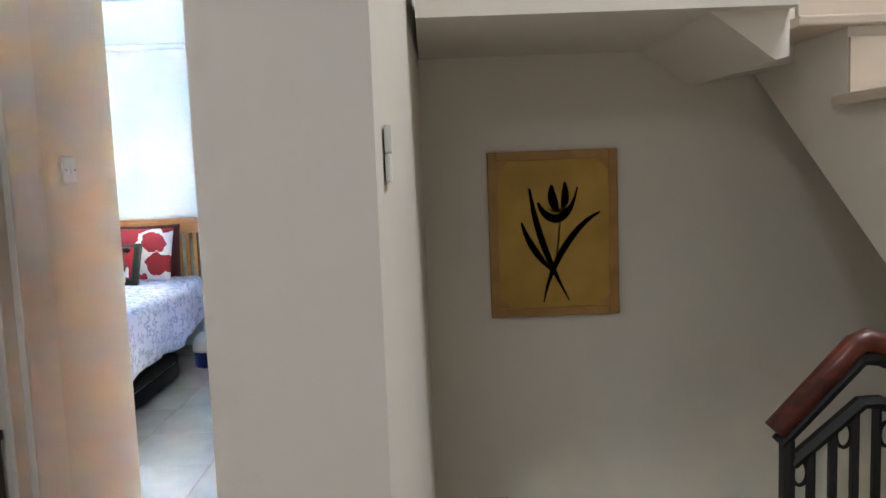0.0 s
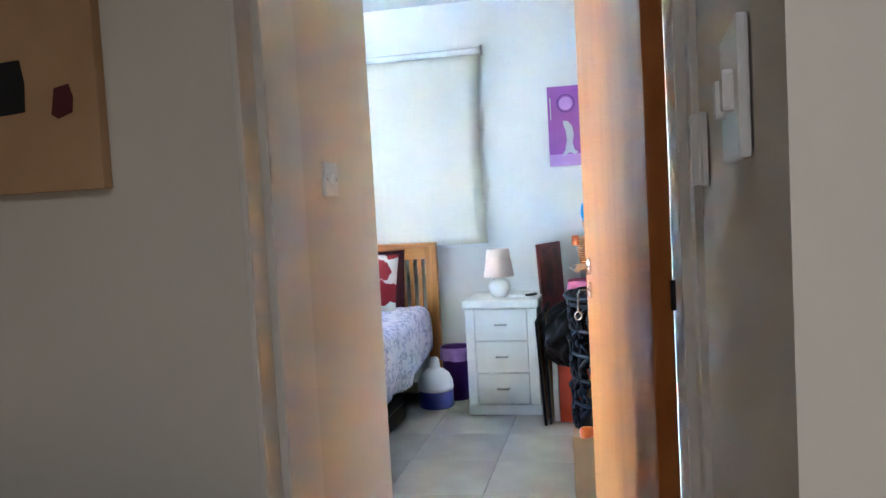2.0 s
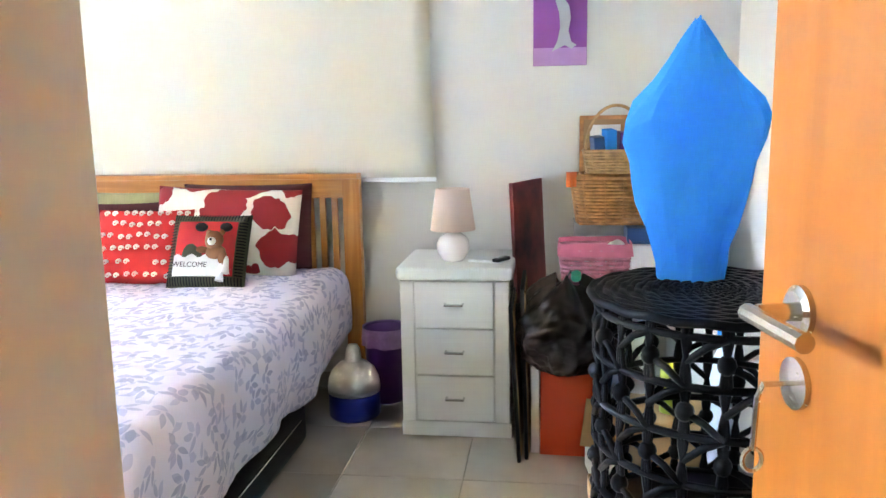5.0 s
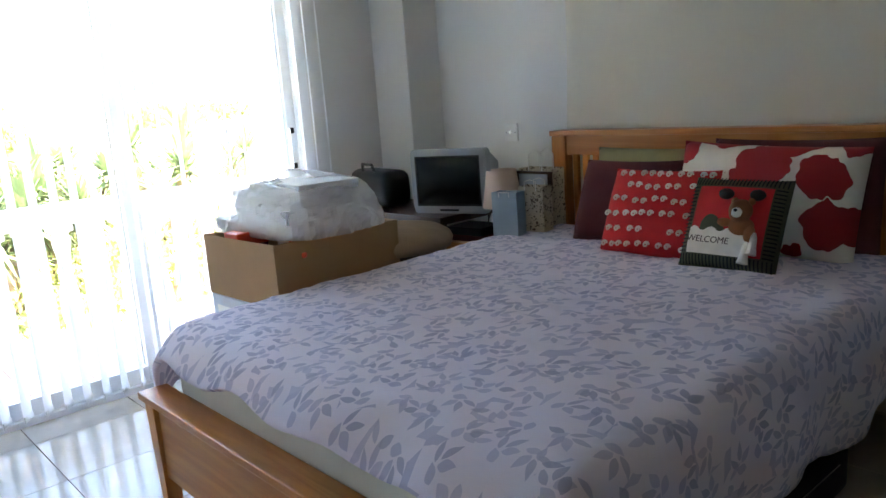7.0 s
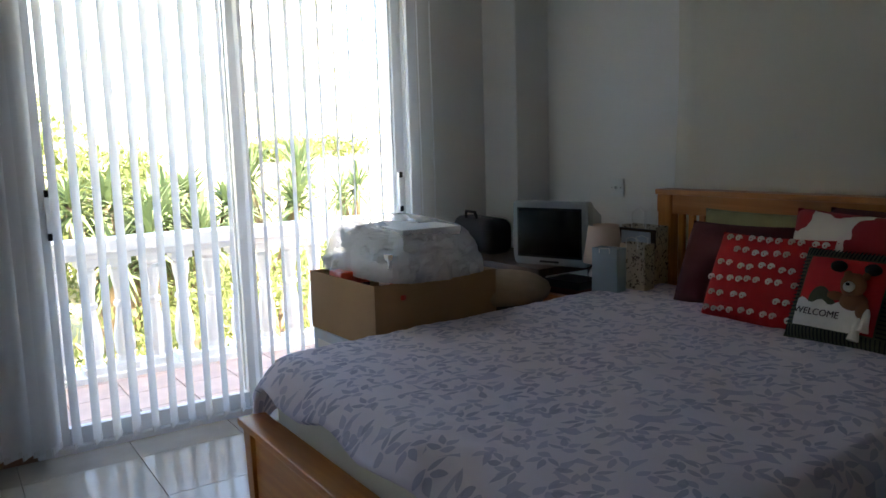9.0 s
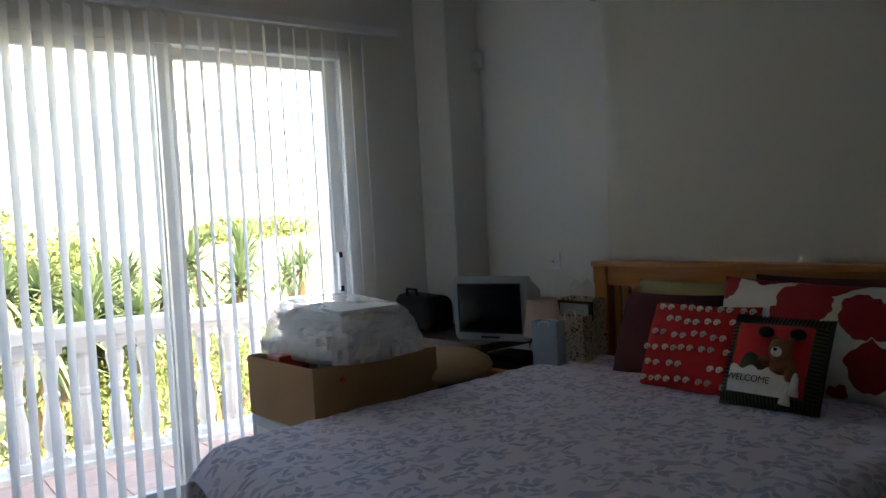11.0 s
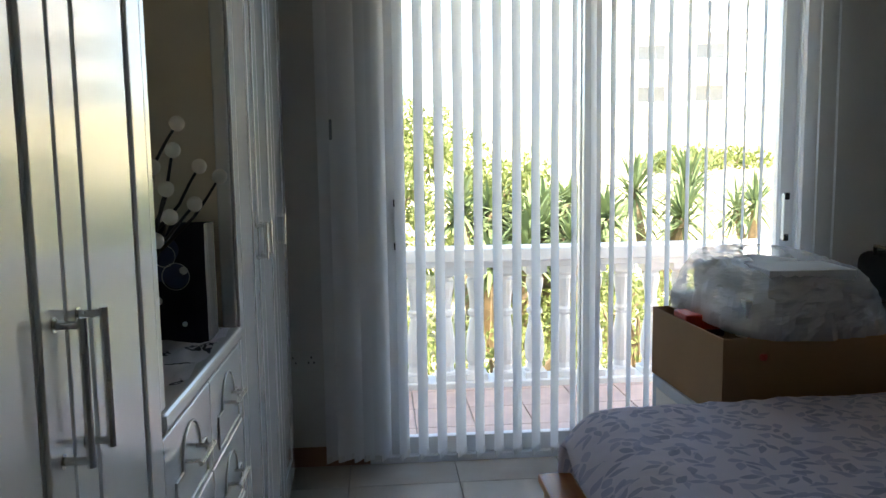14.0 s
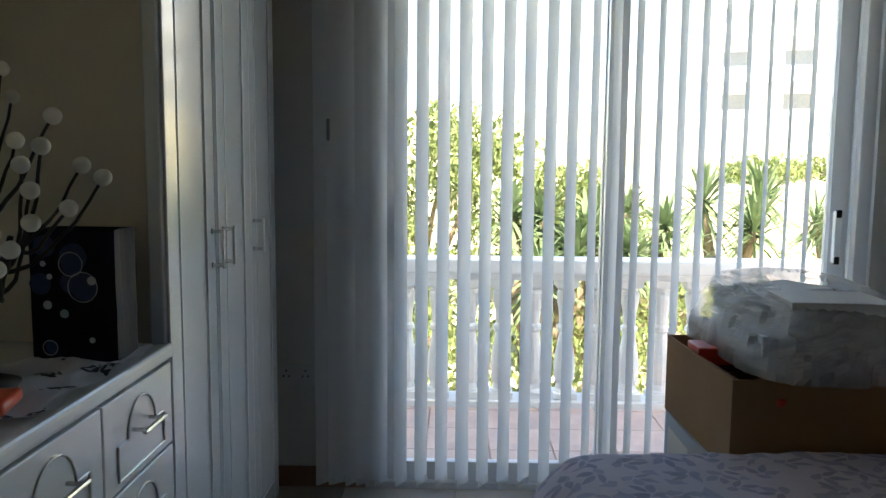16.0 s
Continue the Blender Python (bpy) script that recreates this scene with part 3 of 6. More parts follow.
def roller_cloth(u, v):
    bow = 0.02 * math.sin(math.pi * v) * (1 if u > 0.5 else -1) * abs(2 * u - 1)
    return (-0.985 + 1.965 * u - bow, -0.004 * math.sin(6 * u), 1.26 * v)


cloth = part("cloth", sheet(24, 20, roller_cloth), "blind", rb, smooth=True)
cs = cloth.modifiers.new("thick", "SOLIDIFY")
cs.thickness = 0.002
part("roller", tube([(-1.0, 0.0, 1.275), (1.0, 0.0, 1.275)], 0.022, 14), "gloss_white", rb)
part("hem_bar", box(-0.98, 0.98, -0.008, 0.006, -0.012, 0.008, 0.003), "gloss_white", rb)
for s in (-1.005, 0.995):
    part("bracket", box(s, s + 0.012, -0.025, 0.034, 1.245, 1.305, 0.002), "chrome", rb)

vb = thing("vertical_blind", -4.06, 2.30, 2.24, 0, "white fabric vertical blind with open slats", "vertical blind")
part("headrail", box(-0.022, 0.022, 0.0, 2.48, 0.045, 0.085, 0.004), "alu", vb)


def slat(i, y, turn, width=0.089):
    bm = sheet(6, 14, lambda u, v: ((u - 0.5) * width, 0.006 * math.cos((u - 0.5) * math.pi) + 0.003 * wob(i, v * 3, 0), -2.205 * v))
    s = part("slat", bm, "slat", vb, smooth=True)
    s.matrix_basis = pose(0, y, 0.02, 0, 0, turn)
    part("hook", box(-0.004, 0.004, -0.004, 0.004, 0.0, 0.03), "white_plastic", s)
    part("weight", box(-width / 2 + 0.004, width / 2 - 0.004, -0.003, 0.005, -2.206, -2.18, 0.001), "white_plastic", s)
    return s


rng = random.Random(4)
ys = [0.130, 0.185, 0.240, 0.288, 0.328] + [0.345 + 0.0797 * k for k in range(25)]
for i, y in enumerate(ys):
    slat(i, y, -((38, 52, 33, 47, 40)[i] if i < 5 else 33) + rng.uniform(-5, 5) * 0.7)
for s in (-0.03, 0.03):
    pts = [(s, ys[5], -2.17)]
    for a, b in zip(ys[5:], ys[6:]):
        pts += [(s, (a + b) / 2, -2.19), (s, b, -2.17)]
    part("bead_chain", tube(pts, 0.0012, 4), "white_plastic", vb)


# ---- terrace and garden ----
M["terr"] = material("terrace_tile", (0.60, 0.43, 0.37), 0.55, var=0.10, scale=6, second=(0.65, 0.48, 0.41))
M["stone"] = material("white_balustrade", (0.80, 0.79, 0.77), 0.7, var=0.04, scale=5, bump=0.3)
M["earth"] = material("dry_earth", (0.48, 0.40, 0.27), 0.95, var=0.25, scale=0.5, bump=0.6, fine=14, second=(0.42, 0.37, 0.20))
M["leaf"] = thin_cloth("hedge_leaf", (0.18, 0.215, 0.07), 0.35)
M["blade"] = thin_cloth("yucca_blade", (0.14, 0.19, 0.085), 0.25)
M["bark"] = material("bark", (0.22, 0.16, 0.10), 0.9, var=0.3, scale=9, bump=0.8, fine=30)
M["render"] = material("far_render", (0.70, 0.69, 0.68), 0.9, var=0.05, scale=0.4)
M["dark_glass"] = material("far_window", (0.20, 0.205, 0.215), 0.3, var=0.1)
structure("terrace", box(-5.62, -4.37, -2.0, 9.0, -0.35, -0.047), "grout", "terracotta tiled terrace", "terrace")


def rise(x, y):
    d = min(42.0, max(0.0, -x - 17.0))
    return -0.75 + 0.0 * y + 0.15 * d + 0.25 * wob(x, y, 0, 0.25) * min(1.0, d / 6 + 0.2)


ground = sheet(90, 70, lambda u, v: (-5.58 - 4 * u - 700 * u ** 4, 4 + 500 * (2 * v - 1) ** 5 + 16 * (2 * v - 1), rise(-5.58 - 4 * u - 700 * u ** 4, v)))
structure("ground", ground, "earth", "dry yellow hillside garden ground", "ground", smooth=True)


def balustrade():
    b = thing("balustrade", -5.41, 3.0, -0.045, 0, "white cast balustrade along the terrace edge", "balustrade")
    part("rail", box(-0.10, 0.10, -4.5, 5.6, 0.755, 0.835, 0.014, 3), "stone", b)
    part("rail_bed", box(-0.075, 0.075, -4.5, 5.6, 0.72, 0.757, 0.006), "stone", b)
    part("footing", box(-0.10, 0.10, -4.5, 5.6, 0.0, 0.045, 0.008), "stone", b)
    prof = [(0.062, 0.05), (0.062, 0.09), (0.05, 0.10), (0.045, 0.13), (0.056, 0.16), (0.060, 0.22), (0.055, 0.29), (0.040, 0.37), (0.034, 0.42), (0.046, 0.435), (0.046, 0.455), (0.034, 0.47), (0.038, 0.54), (0.050, 0.60), (0.052, 0.64), (0.042, 0.66), (0.060, 0.675), (0.060, 0.72)]
    first = None
    for k in range(46):
        y = -3.9 + 0.178 * k
        if first is None:
            bm = lathe(prof, 14)
            box(-0.066, 0.066, -0.066, 0.066, 0.044, 0.085, 0.005, bm=bm)
            box(-0.062, 0.062, -0.062, 0.062, 0.68, 0.722, 0.004, bm=bm)
            first = part("baluster", bm, "stone", b, smooth=False)
            first.location = (0, y, 0)
        else:
            o = new("baluster", first.data)
            o.parent = b
            o.location = (0, y, 0)


balustrade()


def hedge(name, x, y, rx, ry, h, n, seed, label, leaf=0.055):
    """A shrub: a forked stem and thousands of small leaves in clumps."""
    r = random.Random(seed)
    t = thing(name, x, y, rise(x, y) - 0.05, 0, label, "shrub")
    st = bmesh.new()
    for k in range(7):
        a = r.uniform(0, 6.28)
        tube([(0.15 * math.cos(a), 0.15 * math.sin(a), 0), (0.3 * rx * math.cos(a), 0.3 * ry * math.sin(a), h * 0.45), (0.6 * rx * math.cos(a), 0.6 * ry * math.sin(a), h * 0.8)], [0.05, 0.035, 0.012], 6, st)
    part("stem", st, "bark", t)
    verts, faces = [], []
    clumps = []
    for k in range(90):
        a, u, q = r.uniform(0, 6.28), r.uniform(0, 1), r.uniform(0.55, 1.0)
        cz = h * (0.06 + 0.86 * u)
        wide = math.sqrt(max(0.05, 1 - (max(0, u - 0.35) / 0.68) ** 2))
        clumps.append((rx * q * wide * math.cos(a), ry * q * wide * math.sin(a), cz, r.uniform(0.22, 0.42)))
    for k in range(n):
        cx, cy, cz, cr = r.choice(clumps)
        d = Vector((r.gauss(0, 1), r.gauss(0, 1), r.gauss(0, 1))).normalized() * cr * r.uniform(0.6, 1.05)
        p = Vector((cx, cy, cz)) + d
        q = Euler((r.uniform(0, 6), r.uniform(0, 6), r.uniform(0, 6))).to_matrix()
        s = leaf * r.uniform(0.7, 1.3)
        i = len(verts)
        verts += [p + q @ Vector(v) for v in ((-s, 0, 0), (0, -0.45 * s, 0.1 * s), (s, 0, 0), (0, 0.45 * s, 0.1 * s))]
        faces += [(i, i + 1, i + 2), (i, i + 2, i + 3)]
    me = bpy.data.meshes.new("foliage")
    me.from_pydata([tuple(v) for v in verts], [], faces)
    me.materials.append(M["leaf"])
    o = new("foliage", me)
    o.parent = t
    tagged(o, kind="stuff")


hedge("shrub", -13.2, 2.3, 1.9, 2.4, 3.15, 15000, 3, "tall yellow-green clipped shrub beyond the terrace")
hedge("shrub", -12.6, 4.7, 1.3, 1.0, 2.1, 6000, 5, "rounded yellow-green shrub beyond the terrace")
hedge("shrub", -8.9, 1.6, 0.9, 1.6, 1.15, 5000, 6, "low leafy shrub behind the balustrade", 0.04)
hedge("shrub", -9.2, 5.0, 0.8, 1.3, 0.9, 4000, 7, "low leafy shrub behind the balustrade", 0.04)
hedge("shrub", -10.5, 7.5, 0.9, 1.4, 0.85, 3500, 8, "low leafy shrub behind the balustrade", 0.04)


def yucca(x, y, trunk, heads, blade, seed, label):
    """Spiky rosettes of long blades on a rough trunk."""
    r = random.Random(seed)
    t = thing("yucca", x, y, rise(x, y) - 0.05, 0, label, "yucca", "yuccas in the garden")
    tops = []
    for k in range(heads):
        a = 6.28 * k / heads + r.uniform(-0.4, 0.4)
        out = 0.0 if heads == 1 else r.uniform(0.25, 0.6)
        top = (out * math.cos(a), out * math.sin(a), trunk * r.uniform(0.65, 1.0))
        part("trunk", tube([(0.05 * math.cos(a), 0.05 * math.sin(a), 0), (0.6 * top[0], 0.6 * top[1], 0.5 * top[2]), top], [0.11, 0.09, 0.07], 8), "bark", t)
        tops.append(top)
    for top in tops:
        verts, faces = [], []
        for k in range(110):
            a = r.uniform(0, 6.28)
            up = r.uniform(-0.75, 1.35)
            d = Vector((math.cos(a) * math.cos(up), math.sin(a) * math.cos(up), math.sin(up)))
            side = Vector((-math.sin(a), math.cos(a), 0))
            ln = blade * r.uniform(0.75, 1.1)
            i = len(verts)
            base = Vector(top) + Vector((0, 0, r.uniform(-0.15, 0.1)))
            for q, w in ((0.0, 0.018), (0.45, 0.026), (0.8, 0.015), (1.0, 0.001)):
                c = base + d * ln * q - Vector((0, 0, 0.22 * ln * q * q))
                verts += [c - side * w, c + side * w]
            for q in range(3):
                faces.append((i + 2 * q, i + 2 * q + 1, i + 2 * q + 3, i + 2 * q + 2))
        me = bpy.data.meshes.new("rosette")
        me.from_pydata([tuple(v) for v in verts], [], faces)
        me.materials.append(M["blade"])
        o = new("rosette", me)
        o.parent = t


for k in range(5):
    hedge("shrub", -7.0 - 0.5 * (k % 2), 0.9 + 1.35 * k, 0.7, 0.95, 1.0 - 0.12 * (k % 3), 1300, 20 + k, "leafy green shrub growing against the balustrade", 0.035)
hedge("shrub", -28.0, 13.4, 0.9, 1.5, 0.75, 700, 9, "yellow-green bush on the dry hillside", 0.12)
hedge("shrub", -29.0, 16.0, 0.9, 1.7, 0.7, 700, 10, "yellow-green bush on the dry hillside", 0.12)
for k, (x, y) in enumerate(((-9.0, 3.75), (-9.2, 4.2), (-9.1, 4.65), (-9.8, 4.45))):
    yucca(x, y, 1.62 + 0.06 * (k % 2), 3, 0.52, 40 + k, "dark green many-headed yucca behind the balustrade")
yucca(-12.6, 6.95, 1.85, 3, 0.95, 2, "bushy yucca palm on the slope")
yucca(-12.2, 6.0, 0.6, 2, 0.70, 5, "low yucca on the slope")
yucca(-15.5, 9.9, 1.6, 2, 0.85, 3, "yucca palm further up the slope")
yucca(-9.8, 2.6, 0.55, 2, 0.60, 4, "low yucca behind the balustrade")


def far_house():
    h = thing("apartment_building", -60, 21.4, 3.0, -14, "pale apartment building with balconies on the hill", "building")
    part("wall", box(-9, 0, 0, 9.4, 0, 11.6), "render", h)
    part("roof", box(-9.4, 0.5, -0.4, 9.8, 11.6, 11.9), "render", h)
    for fl in range(3):
        z = 1.9 + 3.1 * fl
        for k in range(2):
            y = 1.2 + 4.3 * k
            w = part("window", box(-0.05, 0.06, y, y + 2.2, z, z + 2.1), "stone", h)
            part("pane", box(0.03, 0.075, y + 0.1, y + 2.1, z + 0.1, z + 2.0), "dark_glass", w)
        bal = part("balcony", box(0.06, 1.5, 0.2, 9.2, z - 0.35, z - 0.15), "stone", h)
        part("parapet", box(1.38, 1.5, 0.2, 9.2, z - 0.15, z + 0.75), "render", bal)


far_house()


# ---- soft furnishings ----
def cushion(w, h, t, seed=0, nu=26, nv=26, frill=0.0):
    """A stuffed cushion standing in local x, z, with pinched corners."""
    bm = bmesh.new()
    sides = []
    for sgn in (-1, 1):
        g = []
        for i in range(nu + 1):
            row = []
            for j in range(nv + 1):
                a, b = 2 * i / nu - 1, 2 * j / nv - 1
                pin = 1 - 0.07 * (1 - a * a) * abs(b) ** 3 * 0.0
                x = a * w / 2 * (1 - 0.05 * (1 - b * b) ** 1 * (abs(a) ** 6) * -0.6) * pin
                z = b * h / 2
                x *= 1 - 0.045 * (1 - b * b) * abs(a) ** 4
                z *= 1 - 0.045 * (1 - a * a) * abs(b) ** 4
                th = max(0.0, (1 - a ** 4) * (1 - b ** 4)) ** 0.55
                y = sgn * t / 2 * th + 0.010 * th * wob(x, z, seed + sgn, 9)
                row.append(bm.verts.new((x, y, z + h / 2)))
            g.append(row)
        sides.append(g)
        for i in range(nu):
            for j in range(nv):
                bm.faces.new((g[i][j], g[i + 1][j], g[i + 1][j + 1], g[i][j + 1]))
    bmesh.ops.remove_doubles(bm, verts=bm.verts[:], dist=0.0008)
    return bm


def cloth_material(name, color, second=None, **k):
    return material(name, color, 0.9, var=0.08, scale=18, bump=0.5, fine=420, second=second, **k)


def blobs(name, ground_col, blob_col, scale, edge, rough=0.85, seed=0.0, ring=None):
    """Big rounded printed patches on plain cloth."""
    m = material(name, ground_col, rough, var=0.03, scale=20, bump=0.3, fine=400)
    n, l = m.node_tree.nodes, m.node_tree.links
    b = n["Principled BSDF"]
    tc = next(x for x in n if x.type == "TEX_COORD")
    mp = n.new("ShaderNodeMapping")
    mp.inputs["Location"].default_value = (seed, seed * 0.7, seed * 0.3)
    l.new(tc.outputs["Object"], mp.inputs["Vector"])
    warp = n.new("ShaderNodeTexNoise")
    warp.inputs["Scale"].default_value = scale * 1.6
    l.new(mp.outputs["Vector"], warp.inputs["Vector"])
    mixv = n.new("ShaderNodeMix")
    mixv.data_type = "VECTOR"
    mixv.inputs["Factor"].default_value = 0.10
    l.new(mp.outputs["Vector"], mixv.inputs["A"])
    l.new(warp.outputs["Color"], mixv.inputs["B"])
    vo = n.new("ShaderNodeTexVoronoi")
    vo.inputs["Scale"].default_value = scale
    l.new(mixv.outputs["Result"], vo.inputs["Vector"])
    lt = n.new("ShaderNodeMath")
    lt.operation = "LESS_THAN"
    lt.inputs[1].default_value = edge
    l.new(vo.outputs["Distance"], lt.inputs[0])
    mix = n.new("ShaderNodeMix")
    mix.data_type = "RGBA"
    ramp = next(x for x in n if x.type == "VALTORGB")
    l.new(lt.outputs[0], mix.inputs["Factor"])
    l.new(ramp.outputs["Color"], mix.inputs["A"])
    mix.inputs["B"].default_value = (*blob_col, 1)
    out = mix
    if ring:
        gt = n.new("ShaderNodeMath")
        gt.operation = "LESS_THAN"
        gt.inputs[1].default_value = edge * 0.45
        l.new(vo.outputs["Distance"], gt.inputs[0])
        mix2 = n.new("ShaderNodeMix")
        mix2.data_type = "RGBA"
        l.new(gt.outputs[0], mix2.inputs["Factor"])
        l.new(mix.outputs["Result"], mix2.inputs["A"])
        mix2.inputs["B"].default_value = (*ring, 1)
        out = mix2
    l.new(out.outputs["Result"], b.inputs["Base Color"])
    return m


M["maroon"] = cloth_material("maroon_cloth", (0.105, 0.018, 0.022))
M["red"] = cloth_material("red_cloth", (0.60, 0.022, 0.022))
M["frill"] = cloth_material("cream_ribbon", (0.78, 0.68, 0.62))
M["flower"] = blobs("poppy_print", (0.78, 0.72, 0.65), (0.36, 0.016, 0.020), 5.6, 0.53, seed=1.35)
M["olive"] = cloth_material("olive_cloth", (0.30, 0.28, 0.13))
M["felt_red"] = cloth_material("red_felt", (0.52, 0.018, 0.018))
M["felt_white"] = cloth_material("white_felt", (0.78, 0.74, 0.68))
M["felt_black"] = cloth_material("black_felt", (0.012, 0.012, 0.012))
M["plush"] = cloth_material("brown_plush", (0.26, 0.10, 0.035))
M["stripe_green"] = cloth_material("green_grey_stripe", (0.085, 0.09, 0.05))
M["ink"] = material("ink", (0.06, 0.03, 0.03), 0.7, var=0.1)


def place_cushion(name, bm, mat, x, y, z, lean, rz, label, spin=0):
    ob = part(name, bm, mat, smooth=True)
    ob.matrix_basis = pose(x, y, z, 0, 0, rz) @ pose(0, 0, 0, -lean, 0, 0) @ pose(0, 0, 0, 0, spin, 0)
    return tagged(ob, label, "cushion", "cushions on the bed")


place_cushion("pillow", cushion(0.58, 0.365, 0.13, 1), "olive", -2.40, 5.0, 0.61, 6, 0, "olive green pillow against the headboard")
place_cushion("pillow", cushion(0.60, 0.40, 0.14, 2), "maroon", -1.84, 4.97, 0.61, 8, 0, "dark red pillow against the headboard")
place_cushion("pillow", cushion(0.66, 0.40, 0.15, 3), "flower", -1.90, 4.83, 0.61, 16, 0, "cream pillow printed with large red poppies", 2)
place_cushion("cushion", cushion(0.44, 0.35, 0.13, 4), "maroon", -2.41, 4.77, 0.615, 24, 4, "plain maroon cushion leaning on the pillows")
red = place_cushion("cushion", cushion(0.42, 0.335, 0.12, 5), "red", -2.19, 4.64, 0.615, 26, 3, "red cushion covered in rows of ruffled cream ribbon")
rr = random.Random(8)
for j in range(6):
    for i in range(5):
        if rr.random() < 0.12:
            continue
        cx = -0.16 + 0.078 * i + (0.03 if j % 2 else 0) + rr.uniform(-0.008, 0.008)
        cz = 0.035 + 0.054 * j + rr.uniform(-0.006, 0.006)
        a, b2 = cx / 0.21, (cz - 0.1675) / 0.1675
        th = max(0.0, (1 - min(1, abs(a)) ** 4) * (1 - min(1, abs(b2)) ** 4)) ** 0.55
        y = -0.06 * th - 0.002
        for side in (-1, 1):
            pts = [(cx + side * 0.017 + 0.0115 * (1 - 0.05 * q) * math.cos(q * 0.62), y - 0.003 - 0.0004 * q, cz + 0.0115 * (1 - 0.05 * q) * math.sin(q * 0.62)) for q in range(15)]
            part("ribbon", tube(pts, 0.0036, 5), "frill", red, smooth=True)

bear = place_cushion("cushion", cushion(0.335, 0.31, 0.09, 6), "stripe_green", -1.86, 4.565, 0.622, 25, -1, "welcome cushion with an appliqued plush bear and striped border")


def face_y(x, z, w=0.335, h=0.31, t=0.09):
    a, b = 2 * x / w, 2 * (z - h / 2) / h
    return -t / 2 * max(0.0, (1 - min(1, abs(a)) ** 4) * (1 - min(1, abs(b)) ** 4)) ** 0.55


def patch(x0, x1, z0, z1, lift, wave=0.0):
    return sheet(16, 14, lambda u, v: (x0 + (x1 - x0) * u, face_y(x0 + (x1 - x0) * u, z0 + (z1 - z0) * v) - lift, z0 + (z1 - z0) * v + (wave * math.sin(u * 21) if v > 0.9 else 0)))


part("panel", patch(-0.125, 0.125, 0.045, 0.27, 0.003), "felt_red", bear, smooth=True)
part("snow_panel", patch(-0.127, 0.08, 0.042, 0.125, 0.006, 0.008), "felt_white", bear, smooth=True)
for k in range(26):
    x = -0.155 + 0.0124 * k
    for z0, z1 in ((0.006, 0.040), (0.275, 0.304)):
        part("stripe", sheet(1, 4, lambda u, v: (x + 0.005 * u, face_y(x, z0 + (z1 - z0) * v) - 0.003, z0 + (z1 - z0) * v)), "felt_black", bear)
for k in range(18):
    z = 0.046 + 0.0128 * k
    for x0, x1 in ((-0.160, -0.130), (0.130, 0.160)):
        part("stripe", sheet(4, 1, lambda u, v: (x0 + (x1 - x0) * u, face_y(x0 + (x1 - x0) * u, z) - 0.003, z + 0.005 * v)), "felt_black", bear)


def ball(x, y, z, rx, ry, rz, bm=None, n=14):
    own = bmesh.new()
    bmesh.ops.create_uvsphere(own, u_segments=n, v_segments=n // 2 + 2, radius=1.0)
    for v in own.verts:
        k = 1 + 0.06 * wob(v.co.x * 3 + x * 9, v.co.y * 3, v.co.z * 3 + z * 7)
        v.co = Vector((x + v.co.x * rx * k, y + v.co.y * ry * k, z + v.co.z * rz * k))
    return joined(own, bm)


toy = ball(0.045, -0.065, 0.185, 0.038, 0.032, 0.038)
ball(0.05, -0.05, 0.140, 0.042, 0.026, 0.030, toy)
ball(-0.005, -0.055, 0.148, 0.026, 0.018, 0.014, toy)
ball(0.083, -0.055, 0.118, 0.018, 0.016, 0.028, toy)
for x in (0.017, 0.073):
    ball(x, -0.06, 0.218, 0.012, 0.009, 0.012, toy)
part("plush_bear", toy, "plush", bear, "brown plush bear", smooth=True)
part("muzzle", ball(0.050, -0.096, 0.172, 0.017, 0.014, 0.016), "felt_white", bear, smooth=True)
part("nose", ball(0.052, -0.110, 0.176, 0.006, 0.005, 0.005), "felt_black", bear, smooth=True)
for x in (-0.02, 0.085):
    part("pompom", ball(x, -0.055, 0.242, 0.026, 0.018, 0.018), "felt_black", bear, smooth=True)
for x, z in ((0.105, 0.075), (0.085, 0.045)):
    part("tassel", lathe([(0.004, z + 0.045), (0.010, z + 0.03), (0.013, z), (0.018, z - 0.025), (0.0, z - 0.025)], 10, x=x, y=-0.062), "felt_white", bear)


def lettering(word, size, mat, parent, m, label=""):
    c = bpy.data.curves.new("lettering", "FONT")
    c.body = word
    c.size = size
    c.extrude = 0.0006
    c.align_x = "CENTER"
    ob = new("lettering", c)
    me = bpy.data.meshes.new_from_object(ob)
    bpy.data.objects.remove(ob)
    me.materials.append(M[mat])
    o = new("lettering", me)
    o.parent = parent
    o.matrix_basis = m
    if label:
        o["label"] = label
    return o


lettering("WELCOME", 0.030, "ink", bear, pose(-0.052, -0.0535, 0.078, 90, 0, 0))


# ---- table lamps ----
M["shade"] = material("lamp_shade", (0.66, 0.50, 0.42), 0.8, var=0.03, scale=10, bump=0.25, fine=300)
M["ceramic"] = material("white_ceramic", (0.74, 0.70, 0.69), 0.25, var=0.02, bump=0.02)


def table_lamp(x, y, z, label):
    t = thing("table_lamp", x, y, z, 0, label, "table lamp", "table lamps")
    part("base", lathe([(0.0, 0.0), (0.038, 0.0), (0.045, 0.006), (0.060, 0.03), (0.067, 0.055), (0.066, 0.075), (0.055, 0.098), (0.035, 0.113), (0.014, 0.118), (0.012, 0.15), (0.0, 0.15)], 32), "ceramic", t, smooth=True)
    part("shade", lathe([(0.092, 0.128), (0.068, 0.295), (0.0665, 0.295), (0.0905, 0.128)], 40), "shade", t, smooth=True)
    part("bulb_holder", lathe([(0.0, 0.15), (0.014, 0.15), (0.014, 0.20), (0.026, 0.225), (0.020, 0.25), (0.0, 0.256)], 16), "ceramic", t, smooth=True)
    return t


